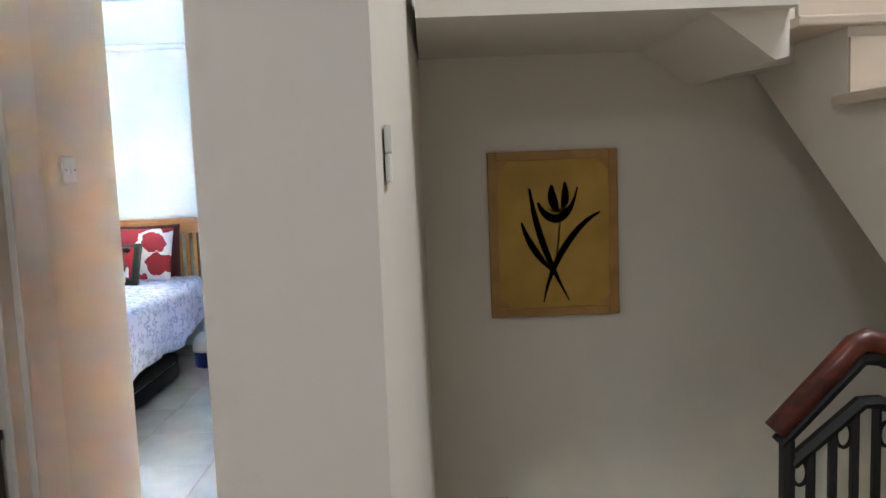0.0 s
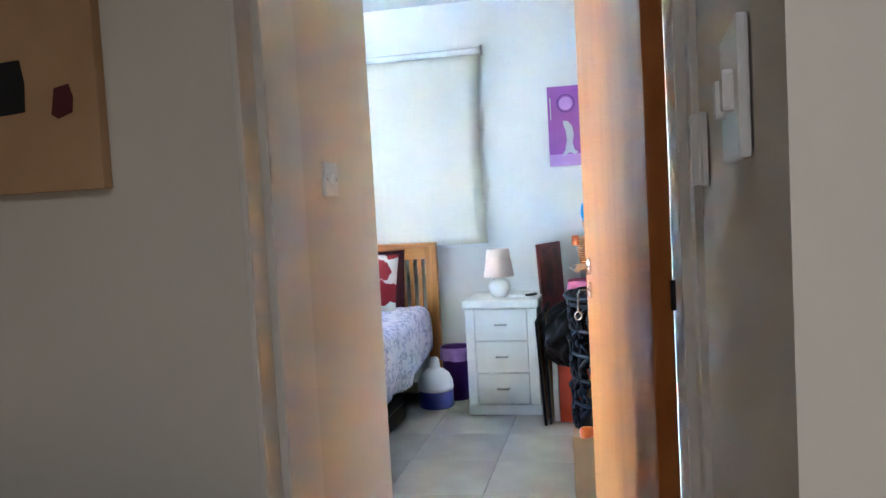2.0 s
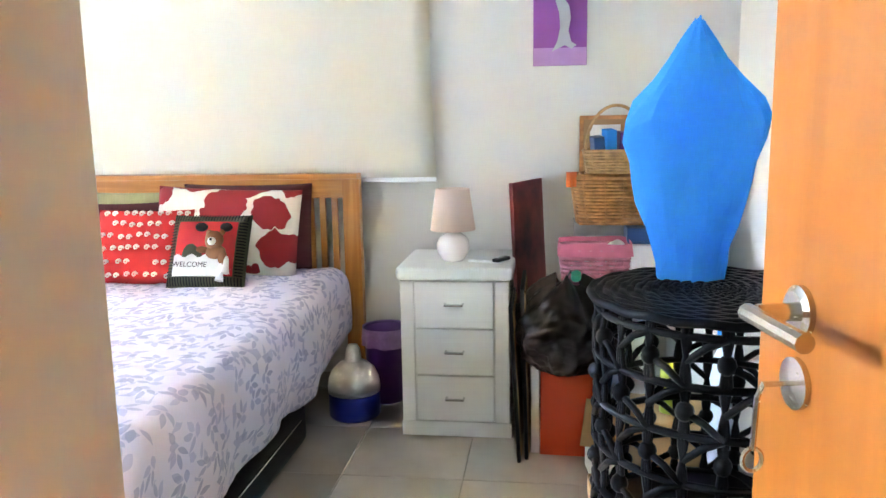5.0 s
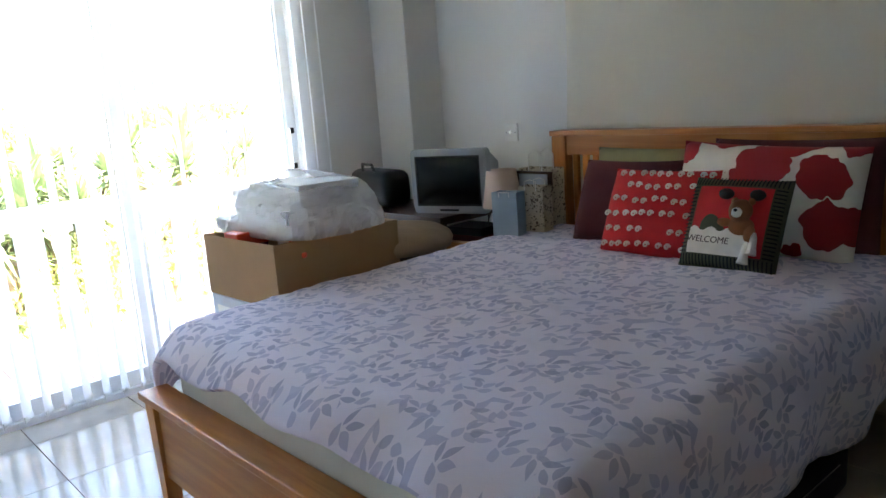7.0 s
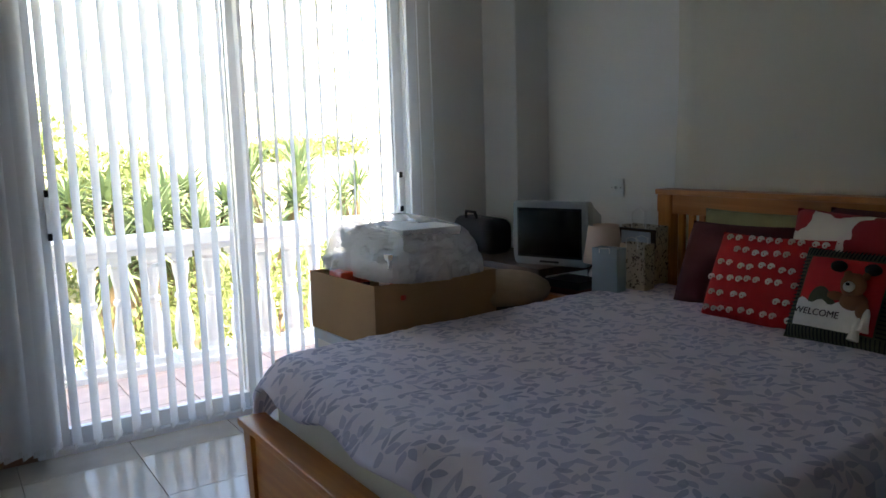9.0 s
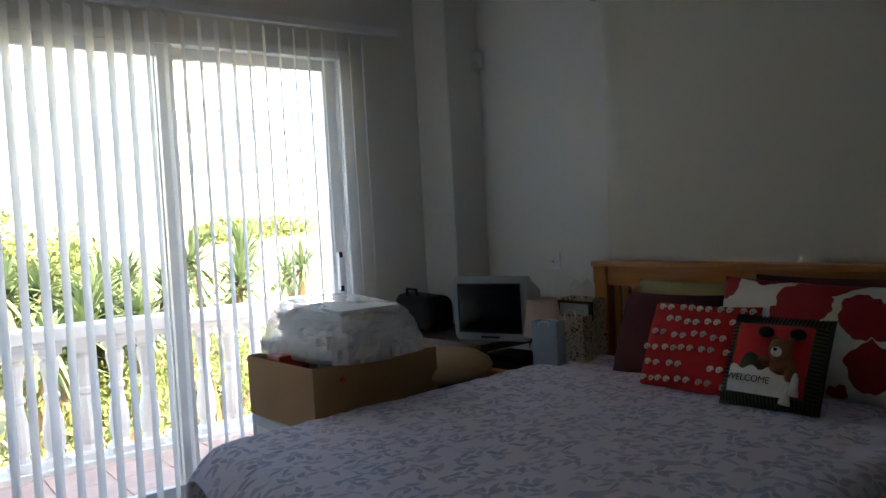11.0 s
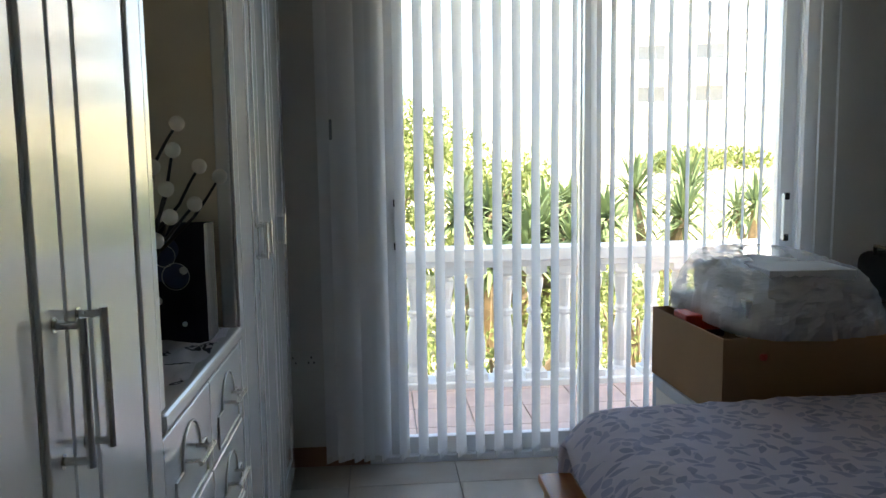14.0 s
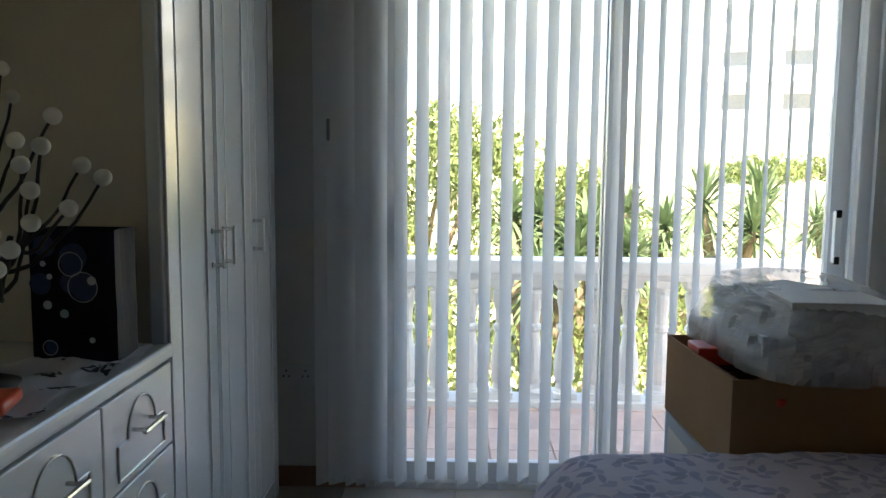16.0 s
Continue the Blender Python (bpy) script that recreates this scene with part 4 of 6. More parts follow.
table_lamp(-0.885, 4.80, 0.702, "white ceramic lamp with a pale pink shade on the bedside cabinet")
table_lamp(-3.055, 4.80, 0.600, "white ceramic lamp with a pale pink shade beside the television")
pad = thing("notepad", -0.74, 4.80, 0.702, -14, "white notepad lying on the bedside cabinet", "notepad")
part("pages", box(-0.07, 0.07, -0.05, 0.05, 0, 0.010, 0.002), "white_plastic", pad)
rc = thing("remote_control", -0.685, 4.74, 0.712, 60, "small black remote control on the notepad", "remote control")
part("case", box(-0.045, 0.045, -0.016, 0.016, 0, 0.014, 0.005), "black", rc)
for k in range(3):
    part("button", box(-0.03 + 0.02 * k, -0.02 + 0.02 * k, -0.006, 0.006, 0.013, 0.016, 0.001), "chrome", rc)

# ---- between bed and cabinet ----
M["purple"] = material("purple_plastic", (0.090, 0.018, 0.20), 0.4, var=0.06, bump=0.05)
M["lilac"] = material("lilac_bag", (0.34, 0.20, 0.52), 0.35, var=0.15, scale=25, bump=0.5, fine=60)
M["royal"] = material("royal_blue_plastic", (0.018, 0.035, 0.28), 0.35, var=0.05, bump=0.03)
bn = thing("waste_bin", -1.235, 5.06, 0, 0, "purple plastic waste bin lined with a lilac bag", "waste bin")
part("bin", lathe([(0.0, 0.0), (0.078, 0.0), (0.082, 0.006), (0.100, 0.330), (0.104, 0.340), (0.100, 0.345), (0.096, 0.335), (0.078, 0.012), (0.0, 0.012)], 32), "purple", bn, smooth=True)
ring = lambda u, v: ((0.106 + 0.006 * math.sin(u * 60) * v + 0.004 * wob(u * 9, v * 3, 1)) * math.cos(6.2832 * u), (0.106 + 0.006 * math.sin(u * 60) * v + 0.004 * wob(u * 9, v * 3, 1)) * math.sin(6.2832 * u), 0.350 - 0.085 * v + 0.008 * wob(u * 8, 0, 2) * v)
part("liner", sheet(64, 6, ring), "lilac", bn, smooth=True)
pt = thing("potty", -1.338, 4.855, 0, 0, "white domed plastic potty with a blue base", "potty")
part("base", lathe([(0.0, 0.0), (0.105, 0.0), (0.112, 0.01), (0.112, 0.10), (0.106, 0.115), (0.0, 0.115)], 36), "royal", pt, smooth=True)
part("dome", lathe([(0.113, 0.112), (0.115, 0.135), (0.110, 0.17), (0.092, 0.21), (0.062, 0.237), (0.04, 0.245), (0.036, 0.255), (0.030, 0.30), (0.020, 0.318), (0.0, 0.32)], 36), "white_plastic", pt, smooth=True)

# ---- pictures ----
M["violet"] = material("violet_print", (0.30, 0.075, 0.36), 0.6, var=0.12, scale=4)
M["violet_light"] = material("lilac_print", (0.52, 0.28, 0.60), 0.6, var=0.12, scale=7)
M["silver"] = material("silver_print", (0.50, 0.52, 0.55), 0.4, var=0.1)
po = thing("picture", -0.452, 5.196, 1.497, 0, "violet canvas print with a moon and silver dolphin", "picture")
part("canvas", box(-0.115, 0.115, -0.018, 0.0, 0.0, 0.512, 0.002), "violet", po)
moon = part("moon", lathe([(0.0, 0.0), (0.042, 0.0), (0.042, 0.002), (0.0, 0.002)], 32), "violet_light", po)
moon.matrix_basis = pose(0.002, -0.0185, 0.40, 90, 0, 0)
mr = part("halo", tube([(0.055 * math.cos(a), 0, 0.055 * math.sin(a)) for a in [6.2832 * k / 40 for k in range(40)]], 0.004, 6, closed=True), "purple", po)
mr.matrix_basis = pose(0.002, -0.019, 0.40)
fish = [(-0.035, 0.06), (-0.012, 0.10), (0.0, 0.16), (-0.004, 0.22), (-0.02, 0.27), (-0.018, 0.29), (0.012, 0.285), (0.038, 0.25), (0.046, 0.20), (0.036, 0.145), (0.048, 0.10), (0.07, 0.085), (0.05, 0.07), (0.02, 0.085)]
part("dolphin", prism(fish, -0.0205, -0.0185, "y"), "silver", po)
part("band", box(-0.113, 0.113, -0.0195, -0.0183, 0.0, 0.075), "violet_light", po)
for s in (-0.10, 0.095):
    part("streak", box(s, s + 0.006, -0.0195, -0.0183, 0.30, 0.44), "silver", po)

M["ochre"] = material("ochre_canvas", (0.40, 0.24, 0.035), 0.65, var=0.12, scale=5, second=(0.46, 0.29, 0.05))
M["ochre_dark"] = material("ochre_border", (0.36, 0.20, 0.055), 0.6, var=0.2, scale=9)
M["umber"] = material("umber_paint", (0.045, 0.014, 0.010), 0.6, var=0.4, scale=14)
M["cream_paint"] = material("cream_paint", (0.55, 0.32, 0.10), 0.6, var=0.2, scale=14)
tp = thing("picture", 0.742, 2.43, 0.737, 0, "ochre painting of a dark tulip in a painted frame", "picture")
part("canvas", box(-0.235, 0.235, -0.020, 0.0, 0.015, 0.628, 0.002), "ochre", tp)
for x0, x1, z0, z1 in ((-0.25, -0.215, 0, 0.642), (0.215, 0.25, 0, 0.642)):
    part("frame_side", box(x0, x1, -0.026, 0.0, z0, z1, 0.004), "ochre_dark", tp)
for z0, z1 in ((0, 0.035), (0.607, 0.642)):
    part("frame_side", box(-0.215, 0.215, -0.026, 0.0, z0, z1, 0.004), "ochre_dark", tp)
for sx in (-1, 1):
    for sz in (0.05, 0.592):
        k = part("corner_piece", prism([(sx * 0.215, sz - 0.03 * (1 if sz > 0.3 else -1)), (sx * 0.215, sz + 0.012 * (1 if sz > 0.3 else -1)), (sx * 0.17, sz + 0.012 * (1 if sz > 0.3 else -1))], -0.0225, -0.0195, "y"), "ochre_dark", tp)


def stroke(points, widths, mat, parent, name="brush_stroke", y=-0.0225):
    """A flat brush stroke along (x, z) points."""
    bm = bmesh.new()
    n = len(points)
    edge = []
    for i, (x, z) in enumerate(points):
        a, b = points[max(0, i - 1)], points[min(n - 1, i + 1)]
        d = Vector((b[0] - a[0], b[1] - a[1])).normalized()
        w = widths[i] / 2
        edge.append(((x - d.y * w, z + d.x * w), (x + d.y * w, z - d.x * w)))
    vs = [(bm.verts.new((p[0], y, p[1])), bm.verts.new((q[0], y, q[1]))) for p, q in edge]
    for a, b in zip(vs, vs[1:]):
        bm.faces.new((a[0], b[0], b[1], a[1]))
    bmesh.ops.solidify(bm, geom=bm.faces[:], thickness=0.0012)
    return part(name, bm, mat, parent)


def bezier(p0, p1, p2, p3, n=12):
    return [tuple(((1 - t) ** 3) * a + 3 * t * (1 - t) ** 2 * b + 3 * t * t * (1 - t) * c + t ** 3 * d for a, b, c, d in zip(p0, p1, p2, p3)) for t in [k / n for k in range(n + 1)]]


taper = [0.004 + 0.022 * math.sin(math.pi * min(1, (k + 0.5) / 12)) for k in range(13)]
stroke(bezier((-0.09, 0.50), (-0.075, 0.36), (-0.03, 0.22), (0.055, 0.06)), taper, "umber", tp)
stroke(bezier((-0.125, 0.37), (-0.10, 0.28), (-0.05, 0.22), (-0.005, 0.17)), taper, "umber", tp)
stroke(bezier((0.18, 0.40), (0.08, 0.36), (-0.02, 0.20), (-0.045, 0.055)), taper, "umber", tp)
stroke(bezier((0.025, 0.37), (0.02, 0.30), (0.01, 0.24), (-0.005, 0.18)), [0.006] * 13, "cream_paint", tp)
stroke(bezier((-0.06, 0.445), (-0.03, 0.36), (0.06, 0.34), (0.095, 0.50)), [k * 1.3 for k in taper], "umber", tp)
stroke(bezier((-0.005, 0.51), (-0.01, 0.47), (0.0, 0.42), (0.03, 0.40)), [k * 1.4 for k in taper], "umber", tp, y=-0.0235)
stroke(bezier((0.045, 0.52), (0.05, 0.47), (0.045, 0.43), (0.03, 0.40)), [k * 1.2 for k in taper], "maroon", tp, y=-0.0245)
stroke(bezier((-0.03, 0.43), (0.0, 0.40), (0.03, 0.40), (0.06, 0.44)), [k * 0.5 for k in taper], "cream_paint", tp, y=-0.0255)

M["tan_canvas"] = material("tan_canvas", (0.46, 0.27, 0.13), 0.75, var=0.08, scale=4, second=(0.50, 0.31, 0.17))
ap = thing("picture", -1.518, 1.479, 1.357, 0, "tan canvas with black and dark red brush marks", "picture")
part("canvas", box(-0.36, 0.358, -0.028, 0.0, 0, 0.80, 0.003), "tan_canvas", ap)
for x0, x1, z0, z1, mt in ((-0.02, 0.198, 0.150, 0.262, "felt_black"), (0.07, 0.132, 0.255, 0.48, "felt_black"), (-0.02, 0.165, 0.44, 0.50, "felt_black"), (0.255, 0.305, 0.142, 0.207, "maroon"), (0.246, 0.290, 0.42, 0.485, "felt_black"), (-0.22, -0.15, 0.20, 0.44, "felt_black")):
    part("brush_mark", prism([(x0, z0 + 0.008), (x0 + 0.3 * (x1 - x0), z0), (x1 - 0.004, z0 + 0.010), (x1, z0 + 0.6 * (z1 - z0)), (x1 - 0.008, z1), (x0 + 0.01, z1 - 0.006)], -0.0305, -0.0275, "y"), mt, ap)


# ---- stores in the corner beside the bedside cabinet ----
M["wicker"] = material("wicker", (0.46, 0.20, 0.065), 0.6, var=0.35, scale=30, bump=0.4, fine=90)
M["wicker_light"] = material("pale_wicker", (0.50, 0.29, 0.12), 0.6, var=0.3, scale=30, bump=0.4, fine=90)
M["wicker_pink"] = material("pink_wicker", (0.52, 0.16, 0.22), 0.6, var=0.2, scale=30, bump=0.4, fine=90)
M["pink_cloth"] = cloth_material("pink_cloth", (0.55, 0.13, 0.20))
M["rattan"] = material("black_rattan", (0.007, 0.007, 0.008), 0.5, var=0.3, scale=40, bump=0.2, fine=150, Specular_IOR_Level=0.12)
M["card"] = material("cardboard", (0.38, 0.225, 0.105), 0.85, var=0.07, scale=5, bump=0.25, fine=110)
M["binbag"] = material("brown_black_bag", (0.016, 0.009, 0.006), 0.34, var=0.15, scale=5, bump=0.06, fine=12, Specular_IOR_Level=0.18)
M["orange_red"] = material("orange_red_card", (0.62, 0.055, 0.012), 0.35, var=0.05, scale=6)
M["paper"] = material("white_paper", (0.80, 0.79, 0.77), 0.7, var=0.04, scale=9)
M["blue_card"] = material("blue_card", (0.02, 0.08, 0.22), 0.4, var=0.06)
M["bright_blue"] = thin_cloth("blue_polythene", (0.012, 0.40, 0.95), 0.45)
M["bright_blue"].node_tree.nodes["Principled BSDF"].inputs["Roughness"].default_value = 0.3
M["grey_cloth"] = cloth_material("grey_cloth", (0.34, 0.35, 0.38))
M["orange"] = material("orange_plastic", (0.75, 0.13, 0.012), 0.35, var=0.04)
M["teal"] = material("green_plastic", (0.02, 0.30, 0.20), 0.35, var=0.04)
M["enamel"] = material("pale_blue_enamel", (0.55, 0.62, 0.70), 0.3, var=0.03)
M["lime"] = material("lime_plastic", (0.45, 0.50, 0.05), 0.4, var=0.05)


def weave(w0, d0, w1, d1, h, rows, name, mat, parent, r=0.006):
    """A basket wall of woven rows over stakes; sizes at the foot and at the rim."""
    for j in range(rows):
        f = (j + 0.5) / rows
        w, d = w0 + (w1 - w0) * f, d0 + (d1 - d0) * f
        pts = []
        n = 44
        for k in range(n):
            a = 6.2832 * k / n
            c, s = math.cos(a), math.sin(a)
            m = (abs(c) ** 5 + abs(s) ** 5) ** (-0.2)
            wv = 0.004 * math.sin(k * math.pi + j * math.pi + math.pi / 2)
            pts.append(((w / 2 + wv) * c * m, (d / 2 + wv) * s * m, h * f))
        part(name, tube(pts, r, 5, closed=True), mat, parent, smooth=True)


def basket(x, y, z, w, d, h, rows, mat, label, rz=0, r=0.007):
    b = thing("basket", x, y, z, rz, label, "basket", "baskets in the corner")
    weave(w * 0.86, d * 0.86, w, d, h, rows, "wicker_course", mat, b, r)
    part("bottom", box(-w * 0.43, w * 0.43, -d * 0.43, d * 0.43, 0.0, 0.012, 0.004), mat, b)
    n = 18
    for k in range(n):
        a = 6.2832 * (k + 0.5) / n
        c, s = math.cos(a), math.sin(a)
        m = (abs(c) ** 5 + abs(s) ** 5) ** (-0.2)
        part("stake", tube([(w * 0.43 * c * m * 1.02, d * 0.43 * s * m * 1.02, 0), (w * 0.5 * c * m * 1.02, d * 0.5 * s * m * 1.02, h)], 0.004, 5), mat, b)
    return b


big = basket(-0.205, 4.93, 0.845, 0.40, 0.26, 0.18, 13, "wicker", "rectangular brown wicker hamper basket with a lid")
lid = bmesh.new()
for j in range(9):
    pts = []
    for k in range(40):
        a = 6.2832 * k / 40
        c, s = math.cos(a), math.sin(a)
        m = (abs(c) ** 5 + abs(s) ** 5) ** (-0.2)
        f = 1.04 - 0.11 * j
        pts.append((0.2 * f * c * m, 0.13 * f * s * m, 0.19 + 0.003 * j + 0.003 * math.sin(k * math.pi + j * math.pi)))
    tube(pts, 0.008, 5, lid, closed=True)
part("lid", lid, "wicker", big, smooth=True)
small = basket(-0.235, 4.86, 1.052, 0.25, 0.17, 0.095, 8, "wicker_light", "oval wicker basket with an arched handle, full of packets", r=0.0065)
for o in (-0.01, 0.01):
    part("arch_handle", tube([(0.118 * math.cos(a), o, 0.09 + 0.175 * math.sin(a)) for a in [math.pi * k / 20 for k in range(21)]], 0.0065, 6), "wicker_light", small, smooth=True)
pk = thing("packets", -0.23, 4.865, 1.065, 8, "blue and dark packets tucked in the basket", "packets")
for k, (x, mt, hh) in enumerate(((-0.07, "blue_card", 0.14), (-0.03, "bright_blue", 0.16), (0.015, "purple", 0.15), (0.055, "grey_cloth", 0.145))):
    p = part("packet", box(x - 0.02, x + 0.022, -0.045, 0.045, 0.0, hh, 0.004), mt, pk)
    p.rotation_euler = (radians(4), radians(-6 + 4 * k), 0)
for x, y in ((-0.41, 4.80), (-0.04, 4.80)):
    rb2 = part("ribbon", sheet(8, 6, lambda u, v: (0.045 * (u - 0.5), -0.012 * math.sin(u * 6) * v, 0.04 - 0.06 * v)), "orange", smooth=True)
    rb2.matrix_basis = pose(x, y, 1.02, 0, 0, 20)
    tagged(rb2, "orange ribbon hanging on the wicker hamper", "ribbon")

fr = thing("cork_board", -0.19, 5.155, 0.77, 0, "cork board in a narrow wooden frame leaning on the wall", "board")
part("board", box(-0.165, 0.165, 0.004, 0.014, 0.012, 0.50), "card", fr)
for a in ((-0.175, -0.158, 0, 0.51), (0.158, 0.175, 0, 0.51)):
    part("frame_side", box(a[0], a[1], -0.004, 0.02, a[2], a[3], 0.003), "wicker", fr)
for a in ((0, 0.017), (0.493, 0.51)):
    part("frame_side", box(-0.158, 0.158, -0.004, 0.02, a[0], a[1], 0.003), "wicker", fr)
part("note", box(-0.13, 0.0, 0.0, 0.005, 0.42, 0.47), "paper", fr)

pk2 = basket(-0.322, 4.72, 0.632, 0.265, 0.19, 0.15, 9, "wicker_pink", "pink wicker basket lined with pink cloth", r=0.008)
part("lining", sheet(48, 5, lambda u, v: ((0.137 + 0.006 * v) * max(-1, min(1, 1.25 * math.cos(6.2832 * u))), (0.1 + 0.006 * v) * max(-1, min(1, 1.25 * math.sin(6.2832 * u))), 0.168 - 0.05 * v + 0.004 * wob(u * 9, v, 4))), "pink_cloth", pk2, smooth=True)
cup = part("roll", lathe([(0.012, 0.0), (0.03, 0.0), (0.03, 0.055), (0.012, 0.055), (0.012, 0.0)], 20), "paper", smooth=True)
cup.matrix_basis = pose(-0.255, 4.70, 0.765, 70, 0, 20)
tagged(cup, "white paper roll lying in the pink basket", "roll")


def carton(name, x, y, z, w, d, h, rz, mat, label, category="box"):
    c = thing(name, x, y, z, rz, label, category)
    part("body", box(-w / 2, w / 2, -d / 2, d / 2, 0, h, 0.004), mat, c)
    part("lid", box(-w / 2 - 0.003, w / 2 + 0.003, -d / 2 - 0.003, d / 2 + 0.003, h - 0.05, h + 0.004, 0.004), mat, c)
    return c


carton("storage_box", -0.19, 4.93, 0.0, 0.44, 0.40, 0.62, 0, "paper", "tall white storage box standing in the corner")
carton("game_box", -0.055, 4.87, 0.776, 0.27, 0.20, 0.06, 0, "blue_card", "dark blue flat box under the wicker hamper")
carton("shoe_box", -0.045, 4.85, 0.630, 0.27, 0.22, 0.14, 0, "paper", "white shoe box under the blue box")
carton("slotted_crate", -0.24, 4.99, 0.630, 0.30, 0.16, 0.21, 0, "grey_cloth", "grey slotted crate behind the pink basket")
carton("storage_box", 0.11, 4.52, 0.0, 0.30, 0.32, 0.50, 3, "paper", "white storage box behind the black hamper")
carton("carton", -0.08, 4.24, 0.0, 0.30, 0.26, 0.30, -6, "card", "brown cardboard carton behind the black hamper")
ob = thing("open_carton", -0.24, 4.36, 0, 8, "open brown cardboard carton with white sides", "box")
for a in ((-0.11, 0.11, -0.10, -0.095), (-0.11, 0.11, 0.095, 0.10), (-0.11, -0.105, -0.095, 0.095), (0.105, 0.11, -0.095, 0.095)):
    part("side", box(a[0], a[1], a[2], a[3], 0.0, 0.17), "paper", ob)
part("bottom", box(-0.105, 0.105, -0.095, 0.095, 0, 0.005), "card", ob)
fl = part("flap", box(0, 0.22, -0.002, 0.002, 0, 0.16), "card", ob)
fl.matrix_basis = pose(-0.17, -0.115, 0.17, -20, 12, 0)
bt = thing("bottle", 0.02, 4.02, 0.0, 0, "clear plastic bottle with a blue cap", "bottle")
part("body", lathe([(0.0, 0.0), (0.045, 0.0), (0.045, 0.5), (0.02, 0.58), (0.016, 0.62), (0.0, 0.62)], 20), "enamel", bt, smooth=True)
part("cap", lathe([(0.022, 0.615), (0.022, 0.66), (0.0, 0.66)], 20), "bright_blue", bt)
bt = thing("bottle", -0.10, 4.04, 0.31, 0, "lime green plastic bottle on the carton", "bottle")
part("body", lathe([(0.0, 0.0), (0.035, 0.0), (0.035, 0.14), (0.014, 0.18), (0.0, 0.18)], 18), "lime", bt, smooth=True)
bt.location = (-0.10, 4.22, 0.305)

# dark pictures stacked beside the cabinet
M["dark_print"] = material("dark_print", (0.10, 0.04, 0.05), 0.4, var=0.6, scale=5, second=(0.30, 0.05, 0.05))
cv = thing("canvas", -0.575, 4.93, 0.44, 0, "dark red and grey canvas leaning against the wall", "picture")
cb = part("canvas_face", box(-0.008, 0.008, -0.02, 0.30, 0.0, 0.57, 0.002), "dark_print", cv)
cb.matrix_basis = pose(-0.045, -0.03, 0, 0, -3, -22)
st = thing("stool", -0.54, 5.02, 0, 0, "low dark stool behind the cabinet holding pictures", "stool")
part("top", box(-0.075, 0.13, -0.14, 0.15, 0.41, 0.438, 0.004), "black", st)
for sx in (-0.06, 0.11):
    for sy in (-0.12, 0.13):
        part("leg", box(sx - 0.012, sx + 0.012, sy - 0.012, sy + 0.012, 0, 0.41, 0.002), "black", st)
for k, (x, hh, ln) in enumerate(((-0.612, 0.60, 0.34), (-0.585, 0.66, 0.36))):
    pn = thing("framed_picture", x, 4.43 + 0.03 * k, 0.0, 0, "black framed picture leaning beside the cabinet", "picture frame")
    f = part("frame", box(0, 0.014, 0, ln, 0.0, hh, 0.003), "black", pn)
    f.matrix_basis = pose(0, 0, 0, 0, -3.0 + 1.5 * k, 0)
    b2 = part("backing", box(0.014, 0.018, 0.02, ln - 0.02, 0.02, hh - 0.02), "card", pn)
    b2.matrix_basis = f.matrix_basis.copy()


def sack(rx, ry, h, seed, knot=True, folds=9, depth=0.10):
    """A slumped, creased bag."""
    def where(u, v):
        a = 6.2832 * u
        f = math.sin(math.pi * min(1, 0.12 + 0.86 * v)) ** 0.55
        f *= 1 + depth * wob(math.cos(a) * 2, math.sin(a) * 2, v * 3 + seed, 1.6) + 0.6 * depth * abs(math.sin(a * folds / 2 + 3 * wob(v, u, seed, 2))) * v
        f *= 1 + 0.35 * depth * (1 - 2 * abs(wob(math.cos(a) * 3 + v, math.sin(a) * 3, v * 5 + seed, 2.6)))
        return (rx * f * math.cos(a), ry * f * math.sin(a), h * v ** 1.1 * (1 - 0.12 * abs(math.sin(2 * a + 1)) * v))
    return sheet(84, 40, where)


rbx = thing("gift_box", -0.425, 4.61, 0, -2, "orange-red cardboard bag standing on the floor", "bag")
part("body", box(-0.10, 0.095, -0.10, 0.10, 0, 0.345, 0.003), "orange_red", rbx)
part("side", box(-0.135, -0.104, -0.09, 0.10, 0, 0.35, 0.004), "paper", rbx)
bb = part("rubbish_bag", sack(0.19, 0.17, 0.37, 2.0, depth=0.22), "binbag", smooth=True)
bb.matrix_basis = pose(-0.425, 4.56, 0.335, 0, 0, 20)
tagged(bb, "brown-black plastic bag slumped on the red bag", "plastic bag")
kn = part("cap", lathe([(0.0, 0.0), (0.018, 0.0), (0.018, 0.025), (0.0, 0.025)], 14), "teal")
kn.matrix_basis = pose(-0.40, 4.50, 0.692, 30, 0, 0)
tagged(kn, "green plastic cap on the black bag", "cap")

